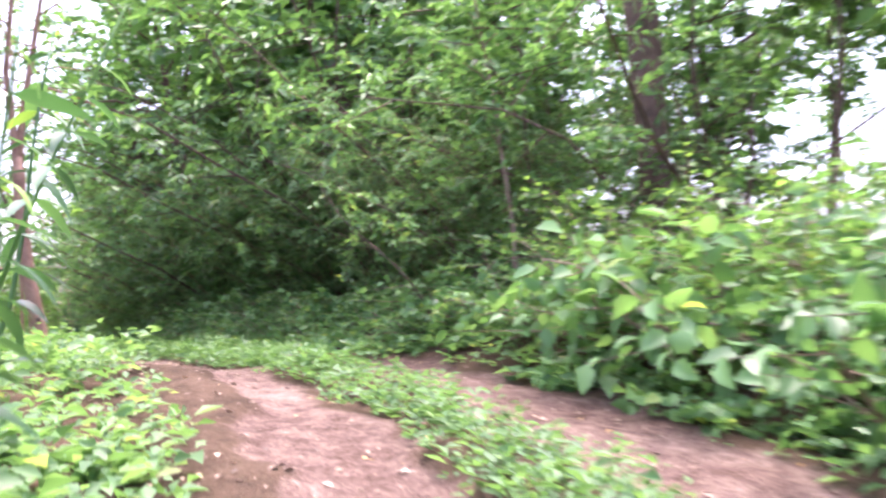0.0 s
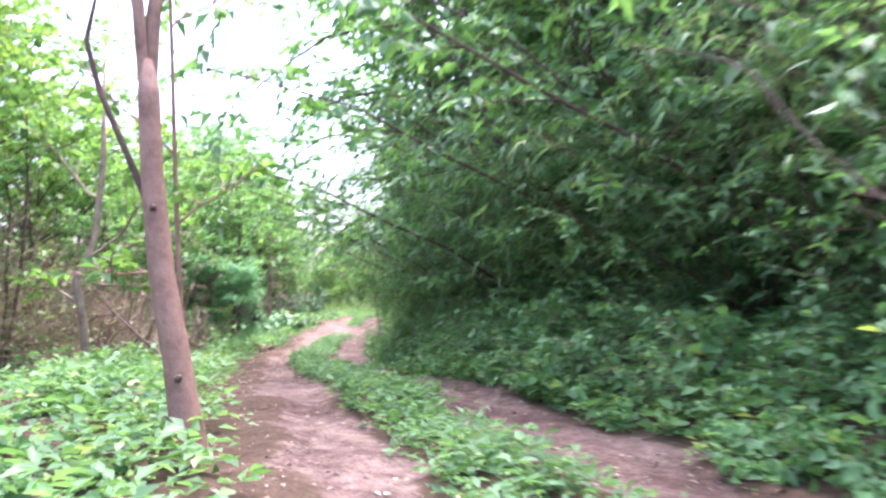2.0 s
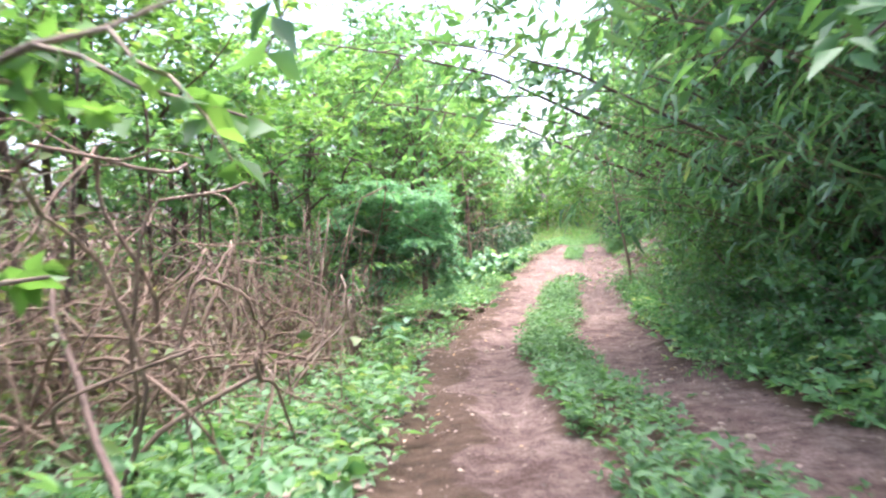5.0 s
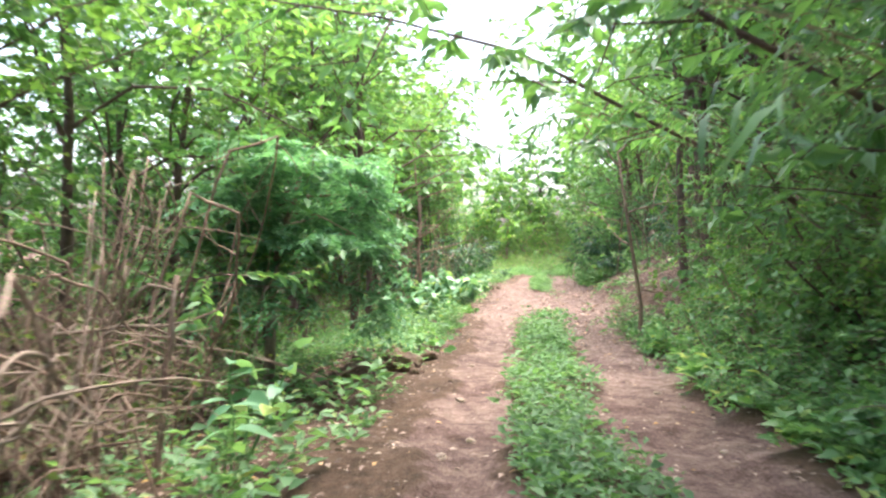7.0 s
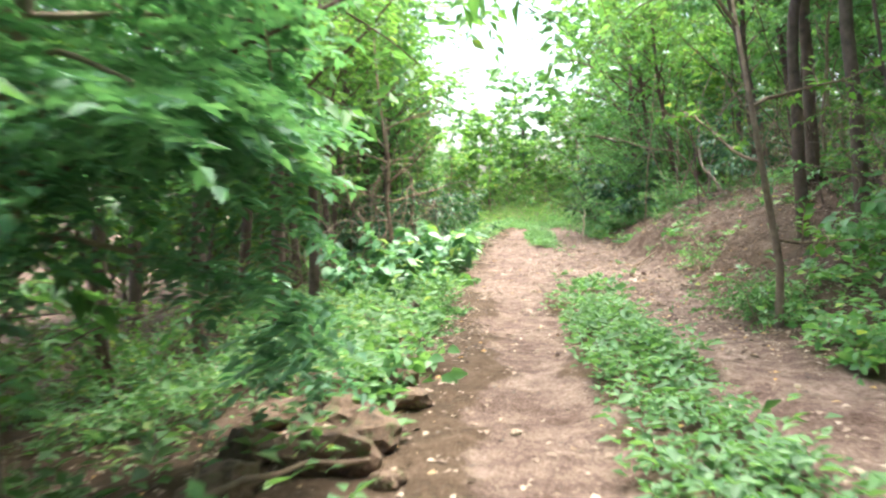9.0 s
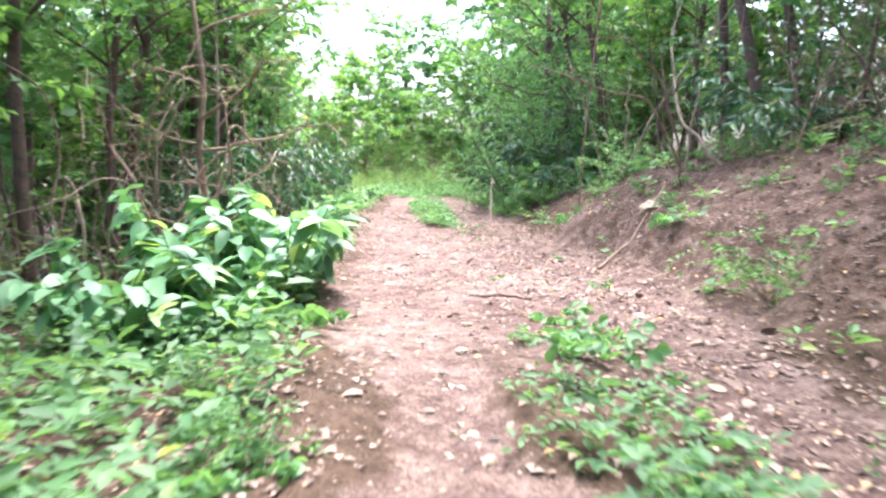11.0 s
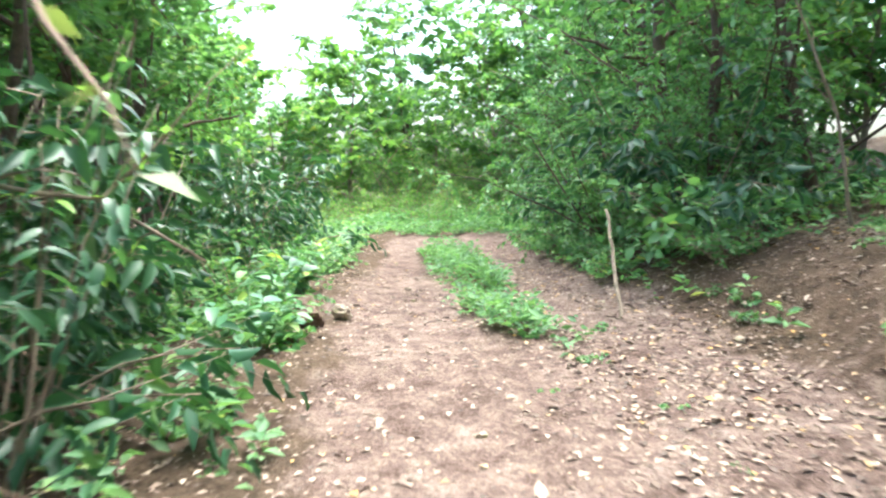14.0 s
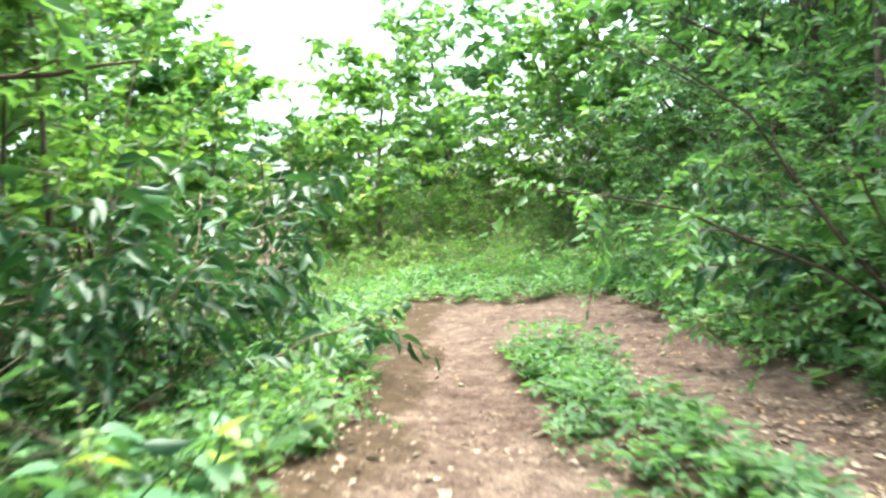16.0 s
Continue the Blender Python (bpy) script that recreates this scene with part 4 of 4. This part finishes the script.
BIG = [leaf_mesh("leaf", .2, .105, b, LEAF_BIG) for b in (.15, .3, .45)]
GLOSS = [leaf_mesh("leaf", .17, .056, b, LEAF_GLOSSY_BIG) for b in (.15, .35, .55)]
for q, (s, u, tall) in enumerate([(34.45, -.64, 1.05), (34.2, -1.15, .95), (34.7, -1.5, 1.0), (33.7, -1.65, .85), (33.5, -1.1, .6), (34.95, -.9, .8)]):
    pale_bush = leafed_bush("broadleaf_bush", "pale green bush with large pointed leaves at the track edge", s, u, 13, tall, .5, BIG, LEAF_HERB, .06, .12, .5, jitter=.4, clear=.34)
    pale_bush.matrix_basis = pale_bush.matrix_basis @ Matrix.Scale(1.2, 4)
leafed_bush("glossy_shrub", "shrub with dark glossy drooping leaves over the verge", 39.9, -1.6, 11, 1.9, .22, GLOSS, BARK_GREY, .085, .48, .65, (-.05, .1), .02)
leafed_bush("glossy_shrub", "dark glossy shrub with bluish drooping leaves", 40.6, -1.75, 11, 2.2, .22, GLOSS, BARK_GREY, .085, .48, .65, (0, 0), .02)
leafed_bush("glossy_shrub", "shrub with shining leaves beside young stems", 47.2, -1.7, 11, 2.0, .25, GLOSS, BARK_GREY, .085, .45, .5, (0, 0), .02)
leafed_bush("broadleaf_bush", "shoot with long pointed leaves beside the track", 2.5, -1.2, 11, 2.0, .2, GLOSS, LEAF_HERB, .1, .4, .6, (0, -.1), .05)
leafed_bush("broadleaf_bush", "green shoots with broad leaves by a stone", 42.3, -0.85, 7, .6, .6, BIG, LEAF_HERB, .09, .3, .25)
leafed_bush("broadleaf_bush", "green bush with broad leaves along the track", 44.6, -0.95, 9, .8, .6, BIG, LEAF_HERB, .09, .25, .25)
leafed_bush("broadleaf_bush", "leafy shoot in the dry brush", 22.4, -1.0, 4, .95, .25, BIG, LEAF_HERB, .12, .5, .2)
leafed_bush("broadleaf_bush", "dark broad-leaved bush at the foot of the bank", 13.4, 2.95, 8, .8, .6, BIG, LEAF_HERB, .1, .3, .3)


# ---------------------------------------------------------------- dead wood and stones
def dead_branch(name, label, pts, r0, r1, bark=DRY_WOOD, twigs=3):
    """A fallen or leaning branch with side twigs; pts are along, beside, above the ground."""
    ob = root(name, label, "branch")
    p = np.array([(*spot(s, u), float(height(*spot(s, u))[0]) + h) for s, u, h in pts])
    fine, _ = along(p, np.linspace(0, 1, 3 * len(p)))
    fine[1:-1] += rng.normal(size=fine[1:-1].shape) * r0 * .5
    ob.matrix_basis = Matrix.Translation(Vector(p[0]))
    fine = fine - p[0]
    wood_part("limb", fine, np.linspace(r0, r1, len(fine)), bark, ob, 7, .1)
    for q in range(twigs):
        b, d = along(fine, np.array([.35 + .6 * q / max(twigs, 1)]))
        t = bent(b[0], d[0] * .7 + rng.normal(size=3) * .6 + np.array([0, 0, .3]), rng.uniform(.25, .6), 5, .2)
        wood_part("twig", t, np.linspace(r0 * .35, .003, 5), bark, ob, 4, 0)


dead_branch("leaning_branch", "bare dark branch leaning out of the thicket", [(7.9, 3.1, .05), (8.1, 2.75, .9), (8.8, 2.3, 1.7), (9.3, 2.2, 2.3), (10.0, 1.9, 2.6)], .011, .005, BARK_DARK, 9)
dead_branch("dead_log", "dead grey pole lying through the verge herbs", [(15.2, -.85, .03), (15.7, -1.2, .3), (16.5, -1.75, .7), (17.3, -2.3, 1.3)], .02, .014, BARK_DARK, 2)
dead_branch("broken_stub", "broken reddish stub among the bushes", [(22.6, -1.5, 0), (22.6, -1.45, .7), (22.65, -1.4, 1.25)], .02, .015, DRY_WOOD, 1)
dead_branch("dry_vine", "looping dry vine hanging in the brush", [(22.9, -1.9, 0), (23.1, -1.8, 1.0), (23.3, -1.6, 1.9), (23.5, -1.3, 1.7), (23.9, -1.5, 1.1), (24.2, -1.9, .6)], .015, .008, DRY_WOOD, 7)
dead_branch("dry_vine", "looping dry vine through the tangle", [(24.0, -2.3, 0), (24.1, -2.0, 1.2), (24.0, -1.6, 2.3), (24.4, -1.3, 2.4), (24.8, -1.6, 1.6), (25.2, -2.2, .7)], .015, .008, DRY_WOOD, 7)
for q in range(22):
    s0, u0 = 21.6 + q * .2 + rng.uniform(-.2, .2), rng.uniform(-3.0, -1.8)
    hh = rng.uniform(1.2, 2.4)
    dead_branch("dry_vine", "bent dry vine stem in the brush", [(s0, u0, 0), (s0 + .1, u0 + .15, hh * .5), (s0 + .3, u0 + rng.uniform(-.1, .4), hh), (s0 + .7, u0 + rng.uniform(-.3, .5), hh * .85), (s0 + 1.1, u0 - .4, hh * .4)], .01, .005, [DRY_WOOD, BARK_GREY][q % 2], 4)
def vine_tangle(s, u, tall, count, bark):
    """Dry climbers: many twisted stems that rise, loop over and hang back."""
    ob = root("vine_tangle", "tangle of twisted pale dry vines at the verge", "vines", "dry vines")
    ob.matrix_basis = pose(*ground_at(s, u, .04))
    k = int(np.argmin(abs(TS - s)))
    side = np.array([TD[k][1], -TD[k][0], 0])
    for q in range(count):
        a = q * 2.4 + rng.uniform(-.5, .5)
        base = np.array([np.cos(a), np.sin(a), 0]) * rng.uniform(.05, .4)
        rise = bent(base, (np.cos(a) * .3, np.sin(a) * .3, 1), tall * rng.uniform(.7, 1.1), 8, .26)
        way = rng.normal(size=3) * np.array([1, 1, .25])
        loop = bent(rise[-1], unit(rise[-1] - rise[-2]) * .5 + way, rng.uniform(.7, 1.7), 8, .34, .2)
        line, _ = along(np.concatenate([rise, loop[1:]]), np.linspace(0, 1, 30))
        line = line - side * np.maximum(line @ side - (-u - 1.05), 0)[:, None]
        r0 = rng.uniform(.008, .019)
        wood_part("vine", line, np.linspace(r0, r0 * .35, 30), bark, ob, 6, .06)
        for j in range(3):
            p, d = along(line, np.array([rng.uniform(.3, .9)]))
            wood_part("twig", bent(p[0], d[0] * .5 + rng.normal(size=3) * .7, rng.uniform(.3, .8), 6, .3, .08), np.linspace(r0 * .45, .002, 6), bark, ob, 4, 0)


for q in range(17):
    vine_tangle(17.0 + q * .4 + rng.uniform(-.15, .15), -1.95 - 1.3 * ((q * 5) % 7) / 6, rng.uniform(1.1, 2.1), 8, [DRY_WOOD, BARK_GREY, DRY_WOOD][q % 3])
for q in range(5):
    vine_tangle(35.2 + q * .8, -2.1 - .7 * (q % 2), rng.uniform(1.5, 2.4), 6, [DRY_WOOD, BARK_GREY][q % 2])
dead_branch("dead_branch", "long dead branch lying low in the brush", [(24.9, -.95, .02), (24.6, -1.2, .35), (24.2, -1.6, .7), (23.8, -2.3, .95)], .013, .007, BARK_GREY, 3)
dead_branch("bank_branch", "pale curved dead branch leaning over the track", [(38.9, 4.1, 0), (38.8, 3.6, 1.2), (38.6, 2.9, 2.2), (38.4, 1.9, 2.5)], .02, .007, DRY_WOOD, 3)
dead_branch("bank_branch", "pale forked dead branch on the bank", [(39.6, 4.4, 0), (39.3, 3.9, 1.3), (39.0, 3.3, 2.3), (38.7, 2.6, 2.8)], .02, .007, DRY_WOOD, 4)
dead_branch("bank_branch", "long brown stem leaning along the bank", [(37.9, 4.2, .02), (38.6, 3.9, .9), (39.4, 4.1, 1.7), (40.2, 4.6, 2.6)], .03, .012, BARK_GREY, 4)
dead_branch("bank_branch", "brown stem leaning across the bank", [(40.5, 3.8, .02), (40.1, 4.2, .9), (39.6, 4.9, 1.9), (39.0, 5.6, 2.8)], .028, .012, BARK_GREY, 4)
for q in range(16):
    s0, u0 = 31.5 + q * .78 + rng.uniform(-.3, .3), rng.uniform(3.7, 5.0)
    ls, lu, hh = rng.uniform(-.7, .7), rng.uniform(-.9, .5), rng.uniform(1.6, 3.0)
    dead_branch("bank_sapling", "thin brown leafless sapling rising from the bank", [(s0, u0, -.03), (s0 + ls * .3, u0 + lu * .2, hh * .35), (s0 + ls * .6, u0 + lu * .7, hh * .7), (s0 + ls, u0 + lu, hh)], rng.uniform(.012, .022), .006, [BARK_GREY, DRY_WOOD, BARK_DARK][q % 3], 3)
dead_branch("fallen_stick", "straight dry stick lying down the bank", [(36.7, 2.35, .03), (37.4, 2.9, .2), (38.2, 3.6, .1)], .018, .012, DRY_WOOD, 0)
dead_branch("fallen_stick", "short dark stick on the bare track", [(34.95, .8, .012), (34.85, 1.05, .014), (34.8, 1.3, .012)], .014, .01, BARK_DARK, 0)
dead_branch("upright_stick", "thin pale crooked stick standing at the bank", [(42.9, 2.05, 0), (43.2, 2.1, .3), (43.45, 2.15, .6), (43.8, 2.2, .92)], .019, .013, BARK_GREY, 0)
dead_branch("hanging_stem", "thin straight pale stem rising from the bank", [(41.2, 3.3, 0), (41.3, 3.4, 1.2), (41.5, 3.6, 2.6), (41.6, 3.7, 3.4)], .016, .01, DRY_WOOD, 1)
dead_branch("fallen_stick", "dry stick by the rocks", [(25.6, -1.4, .03), (26.1, -.9, .12), (26.5, -.5, .1)], .02, .01, DRY_WOOD, 1)


def stone(name, label, s, u, size, material, seed, sink=.25, category="rock", group=""):
    """A weathered stone: a rough lump cut by a few flat faces."""
    bm = bmesh.new()
    bmesh.ops.create_icosphere(bm, subdivisions=3, radius=1.0)
    r2 = random.Random(seed)
    cuts = [(Vector((r2.gauss(0, 1), r2.gauss(0, 1), r2.gauss(0, 1))).normalized(), r2.uniform(.5, .85)) for _ in range(13)]
    for v in bm.verts:
        n = v.co.normalized()
        d = 1.0
        for c, k in cuts:
            q = n.dot(c)
            if q > .05:
                d = min(d, k / q)
        d *= 1 + .26 * noise.noise(n * 2.3 + Vector((seed, 0, 0))) + .12 * noise.noise(n * 7 + Vector((seed, 3, 0)))
        v.co = Vector((n.x * size[0], n.y * size[1], n.z * size[2])) * d
    me = bpy.data.meshes.new(name)
    bm.to_mesh(me)
    bm.free()
    me.materials.append(material)
    ob = tagged(new(name, me), label, category, group)
    x, y, z = ground_at(s, u, 0)
    ob.matrix_basis = pose(x, y, z + size[2] * (1 - 2 * sink), 0, 0, seed * 37)
    return ob


PILE = "rock pile"
for q, (s, u, a, b, c) in enumerate([(26.6, -.55, .3, .22, .2), (27.0, -.45, .25, .2, .17), (26.3, -.95, .28, .25, .18), (27.4, -.6, .33, .25, .22), (27.8, -.35, .2, .16, .14),
                                     (26.9, -1.0, .3, .24, .2), (28.0, -.8, .28, .2, .2), (27.6, -1.1, .25, .2, .16), (26.4, -.3, .14, .12, .1), (28.3, -.45, .2, .15, .12)]):
    stone("rock", "mossy brown rock in a heap at the verge", s, u - .12, (a * .8, b * .75, c * .75), ROCK, q + 1, .3, group=PILE)
stone("flat_rock", "flat pale brown stone in the verge", 17.2, -.85, (.28, .2, .07), PALE_ROCK, 21)
stone("rock", "yellowish rounded rock at the wheel track", 15.9, 1.55, (.19, .13, .1), PALE_ROCK, 22)
stone("rock", "mossy yellowish rock beside the track", 42.9, -.55, (.26, .2, .19), ROCK, 23)
stone("rock", "small yellow rock beside a larger one", 43.15, -.28, (.12, .1, .09), PALE_ROCK, 24)
stone("rock", "pale rock sitting on the bank", 37.9, 3.35, (.2, .15, .11), PALE_ROCK, 25)
stone("rock", "brown rock half sunk in the verge", 12.7, -1.15, (.24, .18, .14), PALE_ROCK, 26)
for q in range(46):
    s = rng.choice([rng.uniform(8, 30), rng.uniform(19, 29), rng.uniform(30, 52)])
    u = rng.choice([rng.normal(1.9, .3), rng.normal(.33, .18), rng.normal(2.0, .3)])
    k = rng.uniform(.02, .055)
    stone("stone", "small pale stone in the wheel track", s, u, (k, k * .8, k * .55), PALE_ROCK, 100 + q, .3, "stone", "stones on the track")


# ---------------------------------------------------------------- low growth and fallen leaves
def carpet(name, label, category, count, s_range, u_range, keep, leaf, size, k=7, tall=0.16, rise=(-.1, .7)):
    """Countless small plants on a stretch of the ground, each a tuft of leaves."""
    s, u = rng.uniform(*s_range, count), rng.uniform(*u_range, count)
    x, y = spot(s, u)
    patch = 0.55 + 0.45 * step(-.5, .5, lump(x, y, 2.1, 1) + .5 * lump(x, y, 5.3, 4))
    ok = rng.uniform(size=count) < keep(s, u) * patch
    s, u, x, y = s[ok], u[ok], x[ok], y[ok]
    tall_here = (tall * (.55 + .45 * patch[ok]))[:, None]
    z = height(x, y)
    n = len(x)
    h = rng.uniform(0.3, 1.0, (n, 1)) * tall_here * rng.uniform(0.1, 1.0, (n, k))
    ang = rng.uniform(0, 2 * np.pi, (n, 1)) + np.arange(k) * 2.4
    way = np.stack([np.cos(ang), np.sin(ang), rng.uniform(*rise, (n, k))], -1)
    at = np.stack([np.broadcast_to(x[:, None], (n, k)) + np.cos(ang) * .02, np.broadcast_to(y[:, None], (n, k)) + np.sin(ang) * .02, z[:, None] + h], -1)
    g = Tris()
    kk = rng.uniform(.55, 1.4, n * k) * np.repeat(rng.uniform(.7, 1.3, n), k)
    blades(g, at.reshape(-1, 3), way.reshape(-1, 3), np.array([0, 0, 1.0]) + rng.normal(size=(n * k, 3)) * .35, size[0] * kk, size[1] * kk)
    me = g.mesh(name)
    me.materials.append(leaf)
    return tagged(new(name, me), label, category, kind="stuff")


carpet("ground_herbs", "low green herbs and grass between the wheel tracks", "undergrowth", 14000, (-6, 60), (0.5, 1.65),
       lambda s, u: (1 - bare(s, u)) * step(.5, .72, u) * (1 - step(1.3, 1.62, u)) * (1 - .93 * step(30.5, 32.5, s) * (1 - step(41.0, 42.6, s))) * (1 - step(48, 49.5, s)), LEAF_HERB, (0.07, 0.034), 7, .26)
carpet("end_herbs", "sunlit green herbs where the track is lost", "undergrowth", 5000, (52, 64), (-2.5, 4.5), lambda s, u: step(52.3, 53.2, s) * np.ones_like(u), LEAF_HERB, (0.1, 0.05), 7, .4)
carpet("verge_herbs", "low green herbs covering the verge", "undergrowth", 18000, (-6, 60), (-4.5, 0.1),
       lambda s, u: (1 - bare(s, u)) * (1 - .6 * step(-1.2, -3.5, u)) * (1 - .8 * step(34, 36, s) * (1 - step(44, 47, s))) * (1 - .6 * step(18.5, 21, s) * (1 - step(27, 29, s))) * (1 - step(-.65, -.28, u)), LEAF_HERB, (0.095, 0.05), 7, .42)
carpet("bank_herbs", "low green herbs on the bank", "undergrowth", 14000, (-6, 60), (2.2, 6),
       lambda s, u: (1 - bare(s, u)) * (0.9 - .85 * step(29, 32, s) * (1 - step(43, 46, s))), LEAF_BROAD, (0.1, 0.055), 7, .36)


def fallen(count):
    s, u = np.where(rng.uniform(size=count) < .4, rng.uniform(29, 47, count), rng.uniform(-6, 54, count)), rng.uniform(-3.5, 6, count)
    ok = rng.uniform(size=count) < (0.35 + 0.55 * step(26, 33, s) * step(.6, 1.8, u) * (1 - step(48, 51, s)) + .5 * step(18, 21, s) * (1 - step(31, 34, s)) * (1 - step(-.5, .1, u))) * (1 - .3 * step(-.1, .1, u) * (1 - step(.6, .9, u)))
    s, u = s[ok], u[ok]
    x, y = spot(s, u)
    n = len(x)
    ang = rng.uniform(0, 2 * np.pi, n)
    g = Tris()
    kk = rng.uniform(.25, 1.0, n) ** 1.3 * 1.35
    blades(g, np.stack([x, y, height(x, y) + rng.uniform(.002, .009, n)], 1), np.stack([np.cos(ang), np.sin(ang), rng.normal(size=n) * .06], 1),
           np.array([0, 0, 1.0]) + rng.normal(size=(n, 3)) * .12, .052 * kk, .032 * kk)
    me = g.mesh("fallen_leaves")
    me.materials.append(LITTER)
    return tagged(new("fallen_leaves", me), "dry brown leaves scattered over the earth", "leaf litter", kind="stuff")


fallen(150000)
DRY = [leaf_mesh("dry_leaf", .11, .06, b, LITTER) for b in (-.15, .2, .4)]
for q in range(220):
    s = rng.uniform(30, 47)
    u = rng.uniform(-.5, 3.2)
    x, y, z = ground_at(s, u, -.012)
    ob = new("dry_leaf", DRY[q % 3])
    ob.parent = ground
    ob.matrix_local = Matrix.LocRotScale((x, y, z), Euler((rng.normal() * .3, rng.normal() * .3, rng.uniform(0, 6.3))), [rng.uniform(.5, 1.0)] * 3)
